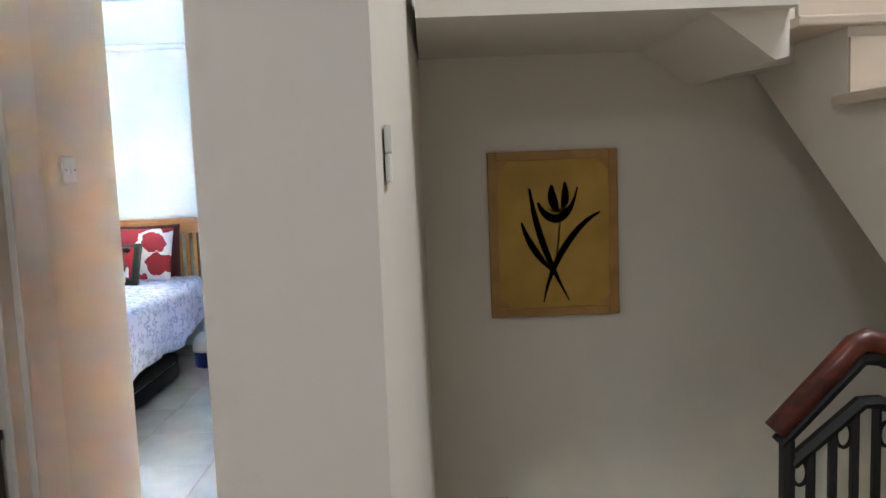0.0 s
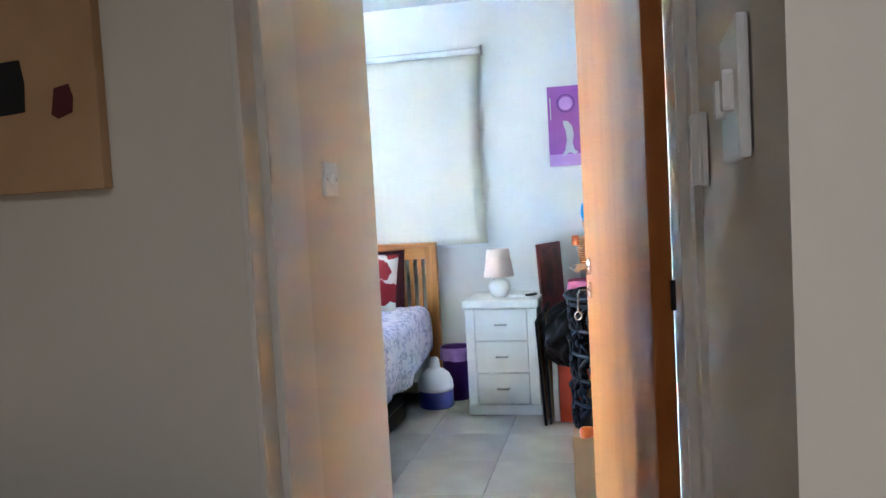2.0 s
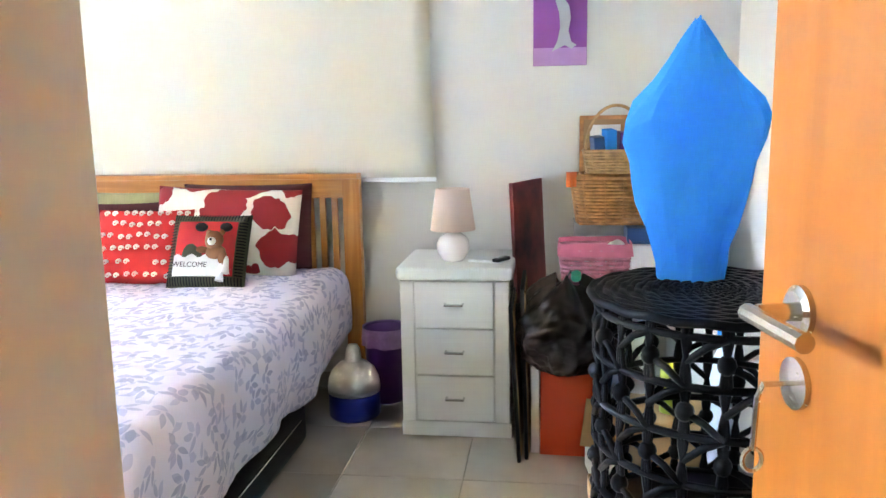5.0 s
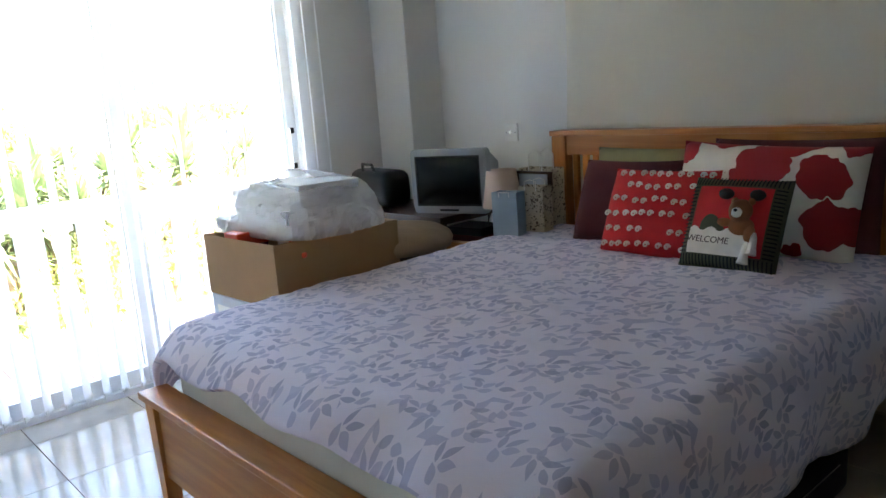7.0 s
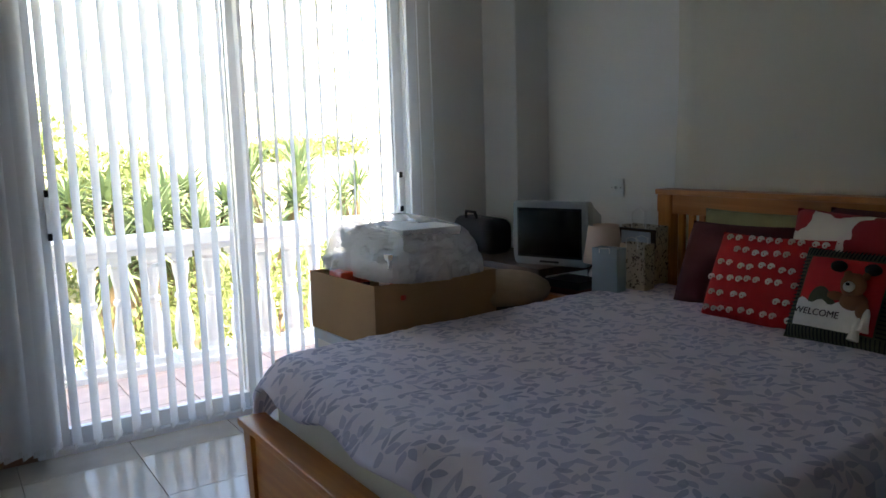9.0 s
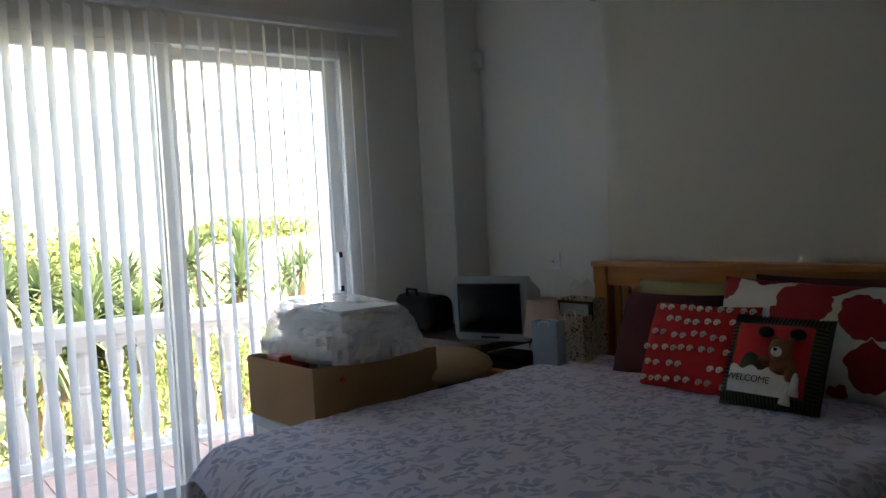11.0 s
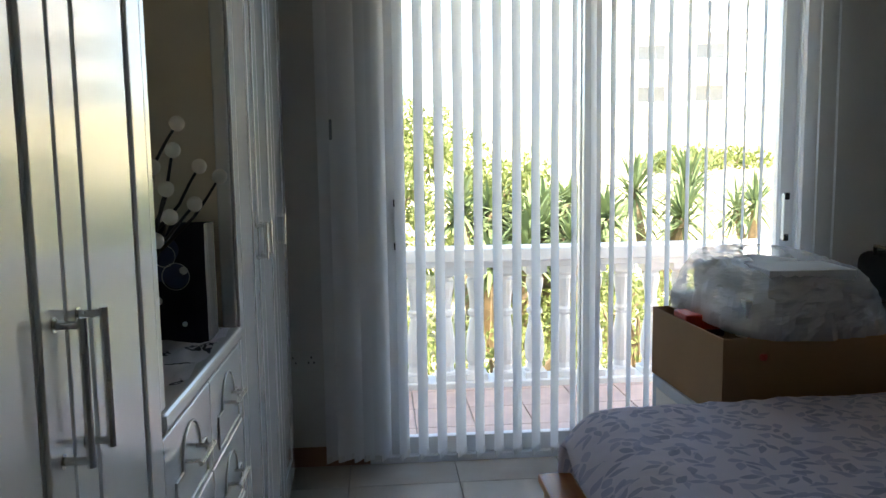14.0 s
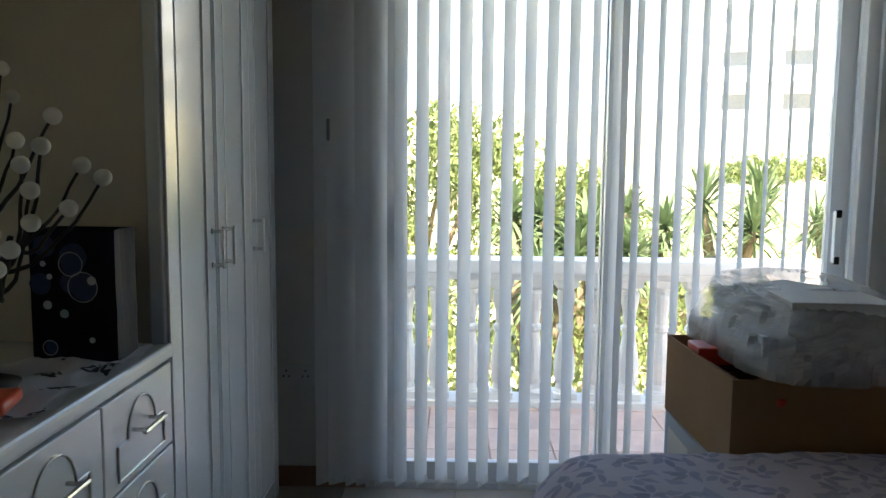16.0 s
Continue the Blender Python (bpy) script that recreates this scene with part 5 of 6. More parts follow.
# laundry hamper of black rattan, on a carton
carton("carton", -0.10, 3.52, 0.0, 0.58, 0.46, 0.292, 0, "card", "taped brown cardboard carton under the black hamper")
hp = thing("laundry_hamper", -0.118, 3.50, 0.297, 0, "black rattan laundry hamper of open weave with a flat lid", "laundry hamper")
HR, HH = 0.272, 0.555
for j in range(6):
    z = 0.012 + (HH - 0.03) * j / 5
    part("ring", tube([(HR * math.cos(a), HR * math.sin(a), z) for a in [6.2832 * k / 48 for k in range(48)]], 0.009, 6, closed=True), "rattan", hp, smooth=True)
NV = 22
for k in range(NV):
    a = 6.2832 * k / NV
    for o in (-0.028, 0.0, 0.028):
        part("strand", tube([((HR + 0.004 * math.sin(z * 29)) * math.cos(a + o * math.cos(z * 28.5)), (HR + 0.004 * math.sin(z * 29)) * math.sin(a + o * math.cos(z * 28.5)), z) for z in [HH * q / 20 for q in range(21)]], 0.0062, 5), "rattan", hp, smooth=True)
    for j in range(5):
        z = 0.012 + (HH - 0.03) * (j + 0.5) / 5
        if (k + j) % 2 == 0:
            kb = ball(HR * math.cos(a), HR * math.sin(a), z, 0.020, 0.020, 0.022, n=8)
            part("knot", kb, "rattan", hp, smooth=True)
        s = 1 if (k + j) % 2 else -1
        b = a + 6.2832 / NV
        z0 = 0.012 + (HH - 0.03) * (j + 0.5) / 5
        z1 = z0 + s * (HH - 0.03) / 10
        part("cross_strand", tube([((HR + 0.003) * math.cos(a), (HR + 0.003) * math.sin(a), z0), ((HR + 0.003) * math.cos((a + b) / 2), (HR + 0.003) * math.sin((a + b) / 2), (z0 + z1) / 2 + 0.008), ((HR + 0.003) * math.cos(b), (HR + 0.003) * math.sin(b), z1)], 0.0085, 5), "rattan", hp, smooth=True)
lid = part("lid", lathe([(0.0, HH + 0.006), (0.284, HH + 0.006), (0.284, HH + 0.012), (0.0, HH + 0.012)], 48), "rattan", hp)
for j in range(16):
    r0 = 0.288 - 0.018 * j
    ring_pts = [(r0 * math.cos(a), r0 * math.sin(a), HH + 0.014 + 0.0022 * math.sin(k * 1.571 + (j % 2) * 3.14)) for k, a in enumerate([6.2832 * k / 64 for k in range(64)])]
    part("woven_ring", tube(ring_pts, 0.0105, 6, closed=True), "rattan", lid, smooth=True)
part("base", lathe([(0.0, 0.0), (0.27, 0.0), (0.27, 0.008), (0.0, 0.008)], 40), "rattan", hp)


def blue_at(u, v):
    """A knotted plastic bag standing on the lid: narrow foot, wide shoulders, drawn to a point."""
    a = 6.2832 * u
    prof = ((0.0, 0.085), (0.12, 0.095), (0.40, 0.150), (0.60, 0.186), (0.68, 0.168), (0.86, 0.078), (1.0, 0.010))
    for (v0, r0), (v1, r1) in zip(prof, prof[1:]):
        if v0 <= v <= v1:
            r = r0 + (r1 - r0) * (v - v0) / (v1 - v0)
            break
    fold = math.asin(math.sin(2.5 * a + 2.2 * v)) / 1.5708
    crease = 1 + 0.12 * fold + 0.16 * wob(math.cos(a) * 1.3, math.sin(a) * 1.3, v * 2.2, 1.9) + 0.09 * (1 - 2 * abs(wob(math.cos(a) * 2.0 + v, math.sin(a) * 2.0, v * 3.2, 1.6)))
    return (r * crease * math.cos(a), 0.50 * r * crease * math.sin(a), 0.635 * v + 0.02 * wob(a, v, 7, 1.5))


bl = part("plastic_bag", sheet(26, 13, blue_at), "bright_blue", smooth=False)
bl.matrix_basis = pose(-0.158, 3.63, 0.875, 0, 0, 8) @ Matrix.Diagonal((0.84, 0.84, 0.97, 1.0))
tagged(bl, "bright blue plastic bag standing knotted on the hamper lid", "plastic bag")

gun = thing("toy", -0.31, 3.27, 0.297, 24, "orange and blue toy lying on the carton", "toy")
part("head", lathe([(0.0, 0.0), (0.022, 0.004), (0.026, 0.02), (0.022, 0.05), (0.014, 0.06), (0.014, 0.09), (0.0, 0.09)], 16), "orange", gun, smooth=True).matrix_basis = pose(-0.05, 0, 0.028, 0, 90, 0)
part("grip", box(0.035, 0.075, -0.016, 0.016, 0.008, 0.05, 0.008), "royal", gun)
part("tail", box(0.075, 0.135, -0.018, 0.018, 0.006, 0.052, 0.01), "orange", gun)

# folding airer behind the door
ar = thing("clothes_airer", -0.14, 2.86, 0, 0, "pale blue enamelled folding clothes airer behind the door", "clothes airer")
for k, (y, hh) in enumerate(((0.0, 0.56), (0.06, 0.52), (0.12, 0.50))):
    pts = [(-0.12, y, 0.0), (-0.12, y, hh - 0.04), (-0.105, y, hh - 0.01), (-0.07, y, hh), (0.10, y, hh), (0.13, y, hh - 0.02), (0.14, y, hh - 0.05), (0.14, y, 0.0)]
    part("frame", tube(pts, 0.009, 8), "enamel", ar, smooth=True)
for k in range(9):
    z = 0.08 + 0.05 * k
    part("rail", tube([(-0.12, 0.0, z), (0.14, 0.0, z)], 0.0035, 6), "enamel", ar, smooth=True)

# ---- corner by the window ----
M["tan_cloth"] = cloth_material("tan_cloth", (0.32, 0.21, 0.12))
M["dark_wood"] = wood("dark_wood", (0.05, 0.022, 0.010), (0.09, 0.04, 0.018), 0)
M["tv_grey"] = material("silver_grey_plastic", (0.27, 0.29, 0.31), 0.4, var=0.03)
M["screen"] = material("tv_glass", (0.006, 0.007, 0.007), 0.2, var=0.1, bump=0.0, Specular_IOR_Level=0.25)
M["print_box"] = material("printed_carton", (0.60, 0.60, 0.62), 0.5, var=0.15, scale=6, second=(0.42, 0.52, 0.64))
pb = thing("printed_carton", -3.335, 3.92, 0, 0, "white and blue printed carton under the open box", "box")
part("body", box(-0.245, 0.262, -0.31, 0.27, 0, 0.52, 0.004), "print_box", pb)
part("label", box(-0.20, 0.0, -0.3125, -0.309, 0.30, 0.48), "paper", pb)
part("label", box(0.05, 0.22, -0.3125, -0.309, 0.22, 0.46), "enamel", pb)
cbx = thing("open_carton", -3.335, 3.92, 0.524, 2, "large open brown cardboard box piled with wrapped things", "box")
bw0, bw1, bd0, bd1, bh = -0.255, 0.272, -0.305, 0.272, 0.24
for x0, x1, y0, y1 in ((bw0, bw1, bd0, bd0 + 0.006), (bw0, bw1, bd1 - 0.006, bd1), (bw0, bw0 + 0.006, bd0 + 0.006, bd1 - 0.006), (bw1 - 0.006, bw1, bd0 + 0.006, bd1 - 0.006)):
    part("side", box(x0, x1, y0, y1, 0, bh, 0.001), "card", cbx)
part("bottom", box(bw0 + 0.006, bw1 - 0.006, bd0 + 0.006, bd1 - 0.006, 0, 0.006), "card", cbx)
for k in range(5):
    part("inner_edge", box(-0.02 + 0.03 * k, 0.10 + 0.03 * k, bd0 + 0.012 + 0.008 * k, bd0 + 0.014 + 0.008 * k, 0.17, bh - 0.004 - 0.004 * k), "card", cbx)
rg = random.Random(21)
for k in range(13):
    x, y = rg.uniform(-0.19, 0.20), rg.uniform(-0.24, 0.20)
    w, d, h = rg.uniform(0.05, 0.10), rg.uniform(0.04, 0.08), rg.uniform(0.02, 0.05)
    pc = thing("parcel", -3.335 + x, 3.92 + y, 0.524 + 0.16 + 0.012 * (k % 5), rg.uniform(-40, 40), "small wrapped parcel packed in the open box", "parcel", "parcels in the open box")
    part("wrapping", box(-w, w, -d, d, 0, h, 0.006), rg.choice(["maroon", "paper", "card", "orange_red", "grey_cloth", "frill", "tan_cloth"]), pc)
M["sheer"] = bpy.data.materials.new("sheer_polythene")
M["sheer"].use_nodes = True
sn = M["sheer"].node_tree.nodes
sb = sn["Principled BSDF"]
sb.inputs["Base Color"].default_value = (0.92, 0.93, 0.94, 1)
sb.inputs["Roughness"].default_value = 0.28
sb.inputs["Transmission Weight"].default_value = 0.0
smix = sn.new("ShaderNodeMixShader")
smix.inputs["Fac"].default_value = 0.70
stp = sn.new("ShaderNodeBsdfTransparent")
so2 = next(q for q in sn if q.type == "OUTPUT_MATERIAL")
sl = M["sheer"].node_tree.links
sl.new(sb.outputs[0], smix.inputs[1])
sl.new(stp.outputs[0], smix.inputs[2])
sl.new(smix.outputs[0], so2.inputs["Surface"])
for x, y, z, w, d, h, rz in ((-0.02, -0.03, 0.0, 0.54, 0.40, 0.045, 5), (0.02, -0.03, 0.047, 0.50, 0.34, 0.05, -6), (-0.10, -0.05, 0.099, 0.24, 0.26, 0.06, 10), (0.15, -0.02, 0.099, 0.20, 0.25, 0.085, -4), (-0.06, -0.05, 0.161, 0.17, 0.20, 0.02, 24)):
    wb = thing("white_box", -3.33 + x, 3.93 + y, 0.77 + z, rz, "flat white box inside the clear plastic bag", "box", "boxes in the clear bag")
    part("body", box(-w / 2, w / 2, -d / 2, d / 2, 0, h, 0.004), "paper", wb)
    part("lid", box(-w / 2 - 0.003, w / 2 + 0.003, -d / 2 - 0.003, d / 2 + 0.003, h - 0.02, h + 0.002, 0.003), "paper", wb)


def sheer_at(u, v):
    """Thin film drawn over the boxes: boxy plan, flat top, sharp pulled creases."""
    a = 6.2832 * u
    c, s = math.cos(a), math.sin(a)
    box_plan = (abs(c) ** 4 + abs(s) ** 4) ** -0.25
    f = math.cos(v * 1.5) ** 0.42
    ridge = 1 - 2 * abs(wob(c * 2.5, s * 2.5, v * 3, 2.1))
    k = 1 + 0.05 * ridge * (1 - v) + 0.06 * wob(c * 2, s * 2, v * 2, 1.7)
    z = 0.190 * min(1.0, 1.15 * math.sin(v * 1.5708)) ** 0.75
    z += 0.012 * v * (1 - 2 * abs(wob(c * 3, s * 3, v * 5, 2.4))) - 0.03 * v * c
    return (0.315 * f * k * c * box_plan, 0.235 * f * k * s * box_plan, z)


pbag = part("clear_bag", sheet(96, 34, sheer_at), "sheer")
pbag.matrix_basis = pose(-3.33, 3.91, 0.764, 0, 0, 4)
tagged(pbag, "crumpled clear plastic bag over white boxes", "plastic bag")

tvt = thing("television_stand", -3.42, 4.86, 0, 0, "low dark wooden table under the television", "table")
part("top", box(-0.42, 0.20, -0.30, 0.10, 0.665, 0.70, 0.004), "dark_wood", tvt)
for sx in (-0.39, 0.17):
    for sy in (-0.27, 0.07):
        part("leg", box(sx - 0.02, sx + 0.02, sy - 0.02, sy + 0.02, 0, 0.665, 0.003), "dark_wood", tvt)
tv = thing("television", -3.275, 4.672, 0.70, 19, "small silver-grey tube television, switched off", "television")
bez = prism([(-0.185, 0.0), (0.185, 0.0), (0.196, 0.04), (0.196, 0.29), (0.188, 0.298), (-0.188, 0.298), (-0.196, 0.29), (-0.196, 0.04)], 0.0, 0.06, "y")
bmesh.ops.bevel(bez, geom=bez.edges[:], offset=0.006, segments=2, affect="EDGES")
part("bezel", bez, "tv_grey", tv)
back = bmesh.new()
va = [back.verts.new(p) for p in ((-0.185, 0.06, 0.01), (0.185, 0.06, 0.01), (0.185, 0.06, 0.285), (-0.185, 0.06, 0.285))]
vc = [back.verts.new(p) for p in ((-0.12, 0.30, 0.02), (0.12, 0.30, 0.02), (0.12, 0.30, 0.21), (-0.12, 0.30, 0.21))]
back.faces.new(vc)
for k in range(4):
    back.faces.new((va[k], va[(k + 1) % 4], vc[(k + 1) % 4], vc[k]))
part("back", back, "tv_grey", tv)
part("screen", sheet(12, 10, lambda u, v: (-0.160 + 0.320 * u, -0.003 - 0.008 * (1 - (2 * u - 1) ** 2) * (1 - (2 * v - 1) ** 2), 0.045 + 0.215 * v)), "screen", tv, smooth=True)
rim = box(-0.168, 0.168, -0.0035, 0.0, 0.036, 0.046)
box(-0.168, 0.168, -0.0035, 0.0, 0.259, 0.268, bm=rim)
box(-0.168, -0.159, -0.0035, 0.0, 0.046, 0.259, bm=rim)
box(0.159, 0.168, -0.0035, 0.0, 0.046, 0.259, bm=rim)
part("screen_rim", rim, "black", tv)
part("button_strip", box(-0.05, 0.05, -0.003, 0.002, 0.012, 0.022, 0.001), "black", tv)

bc = thing("bag", -3.86, 4.72, 0.705, -8, "black soft case on the dark table", "bag")
part("body", box(-0.20, 0.20, -0.08, 0.08, 0, 0.185, 0.06, 5), "black", bc, smooth=True)
part("handle", tube([(-0.06, -0.06, 0.18), (-0.05, -0.065, 0.215), (0.05, -0.065, 0.215), (0.06, -0.06, 0.18)], 0.008, 8), "black", bc)
tvt2 = thing("side_table", -3.88, 4.72, 0, 0, "dark wooden side table by the pillar", "table")
part("top", box(-0.22, 0.035, -0.16, 0.22, 0.665, 0.702, 0.004), "dark_wood", tvt2)
for sx in (-0.20, 0.015):
    for sy in (-0.14, 0.20):
        part("leg", box(sx - 0.015, sx + 0.015, sy - 0.015, sy + 0.015, 0, 0.665, 0.003), "dark_wood", tvt2)

pf = thing("pouffe", -3.29, 4.33, 0, 0, "round stool with a domed tan cushion", "stool")
part("cushion", lathe([(0.0, 0.705), (0.13, 0.70), (0.22, 0.685), (0.262, 0.66), (0.272, 0.635), (0.262, 0.605), (0.0, 0.60)], 40), "tan_cloth", pf, smooth=True)
part("rim", lathe([(0.22, 0.56), (0.238, 0.56), (0.238, 0.60), (0.22, 0.60), (0.22, 0.56)], 40), "dark_wood", pf)
for k in range(4):
    a = 0.785 + 1.5708 * k
    part("leg", tube([(0.21 * math.cos(a), 0.21 * math.sin(a), 0), (0.20 * math.cos(a), 0.20 * math.sin(a), 0.58)], [0.014, 0.02], 8), "dark_wood", pf)

lt = thing("bedside_table", -2.99, 4.85, 0, 0, "small light wooden bedside table beside the bed", "table")
part("top", box(-0.22, 0.20, -0.30, 0.22, 0.575, 0.60, 0.005), "pine", lt)
for sx in (-0.20, -0.06):
    for sy in (-0.27, 0.19):
        part("leg", box(sx - 0.018, sx + 0.018, sy - 0.018, sy + 0.018, 0, 0.575, 0.003), "pine_z", lt)
dd = thing("disc_player", -3.10, 4.66, 0.60, 6, "slim black disc player on the bedside table", "disc player")
part("case", box(-0.10, 0.10, -0.08, 0.08, 0.03, 0.065, 0.004), "black", dd)
part("foot", box(-0.09, 0.09, -0.07, 0.07, 0.0, 0.03, 0.003), "maroon", dd)
M["blue_bag"] = material("blue_grey_card", (0.30, 0.38, 0.45), 0.5, var=0.08, scale=12)
M["pattern_bag"] = blobs("patterned_card", (0.55, 0.47, 0.36), (0.10, 0.06, 0.04), 34.0, 0.33)


def open_bag(w, d, h):
    """A paper bag: five sides, open on top, its gussets pressed in a little."""
    bm = box(-w / 2, w / 2, -d / 2, d / 2, 0, h)
    bmesh.ops.delete(bm, geom=[f for f in bm.faces if f.normal.z > 0.9], context="FACES_ONLY")
    bmesh.ops.subdivide_edges(bm, edges=bm.edges[:], cuts=4, use_grid_fill=True)
    for v in bm.verts:
        if abs(abs(v.co.x) - w / 2) < 1e-4 and v.co.z > 0.1 * h:
            v.co.x *= 1 - 0.10 * (v.co.z / h) * (1 - abs(2 * v.co.y / d))
        v.co.y += 0.003 * wob(v.co.x * 20, v.co.z * 14, 1)
    bmesh.ops.solidify(bm, geom=bm.faces[:], thickness=0.0012)
    return bm


def gift_bag(x, y, z, w, d, h, rz, mat, label, hw=0.03, hh=0.07):
    g = thing("gift_bag", x, y, z, rz, label, "gift bag", "paper gift bags")
    part("body", open_bag(w, d, h), mat, g)
    for s in (-1, 1):
        part("handle", tube([(-hw, s * d / 2, h - 0.02), (-hw, s * d / 2, h + hh * 0.7), (0, s * d / 2, h + hh), (hw, s * d / 2, h + hh * 0.7), (hw, s * d / 2, h - 0.02)], 0.0022, 6), "paper", g)
    return g


gift_bag(-2.925, 4.70, 0.60, 0.125, 0.07, 0.215, 12, "blue_bag", "blue-grey paper gift bag on the bedside table", 0.025, 0.0)
gift_bag(-2.885, 4.83, 0.60, 0.13, 0.07, 0.225, 6, "pattern_bag", "patterned brown paper gift bag on the bedside table", 0.03, 0.03)
gift_bag(-2.975, 4.98, 0.60, 0.20, 0.08, 0.285, 0, "pattern_bag", "tall paper carrier bag with cord handles", 0.04, 0.085)
ph = thing("photo_frame", -2.97, 4.925, 0.79, 0, "small dark photo frame leaning on the carrier bag", "photo frame")
part("frame", box(-0.105, 0.105, -0.008, 0.004, 0, 0.085, 0.003), "dark_wood", ph)
part("photo", box(-0.085, 0.085, -0.0095, -0.007, 0.012, 0.073), "print_box", ph)

# ---- wall fittings ----
def plate(name, x, y, z, w, h, rz, label, category, mats="white_plastic"):
    p = thing(name, x, y, z, rz, label, category)
    part("plate", box(-w / 2, w / 2, -0.010, 0.0, -h / 2, h / 2, 0.003), mats, p)
    return p


p = plate("aerial_socket", -3.347, 5.199, 1.031, 0.086, 0.09, 0, "white aerial socket plate above the bedside table", "socket")
part("connector", tube([(0, -0.014, 0.0), (0, -0.008, 0.0)], 0.008, 12), "chrome", p)
for s in (-0.03, 0.03):
    part("screw", tube([(s, -0.0115, 0), (s, -0.009, 0)], 0.004, 8), "chrome", p)
p = plate("power_socket", -4.149, 2.303, 0.462, 0.146, 0.086, 90, "white double power socket low on the wall", "socket")
for s in (-0.038, 0.038):
    for dx, dz in ((0, 0.016), (-0.011, -0.006), (0.011, -0.006)):
        part("slot", box(s + dx - 0.0025, s + dx + 0.0025, -0.011, -0.0095, dz - 0.004, dz + 0.004), "black", p)
    part("rocker", box(s - 0.006 + 0.022, s + 0.006 + 0.022, -0.013, -0.009, 0.012, 0.03, 0.002), "white_plastic", p)
p = plate("light_switch", -0.8815, 1.937, 1.366, 0.086, 0.086, 90, "white light switch by the doorway", "light switch")
part("rocker", box(-0.006, 0.010, -0.017, -0.009, -0.012, 0.014, 0.002), "white_plastic", p)
for s in (-0.03, 0.03):
    part("screw", tube([(s, -0.0115, 0), (s, -0.009, 0)], 0.004, 8), "chrome", p)
p = plate("door_chime", -0.0605, 1.30, 1.346, 0.070, 0.105, -92.7, "slim white door chime box beside the frame", "door chime")
part("cover", box(-0.033, 0.033, -0.024, -0.009, -0.05, 0.05, 0.004), "white_plastic", p)
p = plate("light_switch", -0.082, 0.865, 1.372, 0.14, 0.118, -92.7, "white double light switch on the pier", "light switch")
for q in (-0.035, 0.035):
    part("rocker", box(q - 0.010, q + 0.010, -0.020, -0.009, -0.018, 0.018, 0.004), "white_plastic", p)
p = thing("light_switch", 0.193, 0.76, 1.35, 91.8, "pair of white switch plates on the pier", "light switch")
part("plate", box(-0.043, 0.043, -0.012, 0.0, 0.003, 0.048, 0.003), "white_plastic", p)
part("plate", box(-0.043, 0.043, -0.010, 0.0, -0.045, 0.0, 0.003), "white_plastic", p)
p = thing("alarm_sensor", -3.845, 5.198, 2.10, 0, "white alarm sensor high in the corner", "sensor")
part("body", box(-0.032, 0.032, -0.04, 0.0, 0.0, 0.10, 0.012, 4), "white_plastic", p, smooth=True)
part("lens", box(-0.024, 0.024, -0.043, -0.038, 0.02, 0.05, 0.002), "frill", p)
p = thing("cord_weight", -4.04, 2.455, 1.38, 0, "small grey cord weight hanging by the blind", "cord weight")
part("weight", box(-0.006, 0.006, -0.006, 0.006, 0, 0.08, 0.003), "tv_grey", p)
part("cord", tube([(0, 0, 0.08), (0, 0, 0.88)], 0.0015, 5), "tv_grey", p)

# skirting of brown tile
for mt, b in (("skirt", box(-4.149, -4.140, 2.10, W0 - 0.002, 0.0, 0.085, 0.002)), ("skirt", box(-4.149, -4.140, W1 + 0.002, 4.968, 0.0, 0.085, 0.002)), ("tile", box(-3.86, X_EAST, 5.190, 5.199, 0.0, 0.075, 0.002)), ("tile", box(0.290, 0.299, 2.61, 5.188, 0.0, 0.075, 0.002))):
    structure("baseboard", b, mt, "low tile skirting", "skirting")

# ---- in the wardrobe's niche ----
tw = thing("twig_lamp", -2.49, 2.10, 0.882, 0, "black twig lamp with frosted white bulbs", "lamp")
M["frost"] = material("frosted_bulb", (0.72, 0.67, 0.58), 0.55, var=0.03, bump=0.05)
M["twig"] = material("black_twig", (0.012, 0.010, 0.009), 0.6, var=0.3, scale=30, bump=0.3)
part("foot", lathe([(0.0, 0.0), (0.06, 0.0), (0.06, 0.015), (0.02, 0.03), (0.0, 0.03)], 24), "twig", tw, smooth=True)
rt = random.Random(31)
stems = ((0.05, 0.09, 0.28), (-0.03, 0.00, 0.36), (0.06, 0.06, 0.20))
for sx, sy, sz in stems:
    part("stem", tube([(0, 0, 0.02), (0.2 * sx, 0.1 * sy, 0.12), (0.5 * sx, 0.5 * sy, 0.7 * sz), (sx, sy, sz)], [0.008, 0.007, 0.006, 0.005], 7), "twig", tw, smooth=True)
tips = ((0.03, 0.24, 0.38), (0.02, 0.20, 0.40), (0.05, 0.17, 0.48), (0.07, 0.20, 0.33), (0.155, 0.15, 0.27), (-0.18, -0.03, 0.53), (-0.15, -0.03, 0.58), (0.09, 0.17, 0.43), (0.11, 0.16, 0.36), (0.13, 0.17, 0.31), (0.08, 0.13, 0.40), (0.16, 0.13, 0.24), (0.12, 0.10, 0.29), (-0.10, -0.05, 0.45), (-0.05, -0.10, 0.50), (0.00, -0.12, 0.42), (-0.14, -0.08, 0.40), (0.04, 0.10, 0.44))
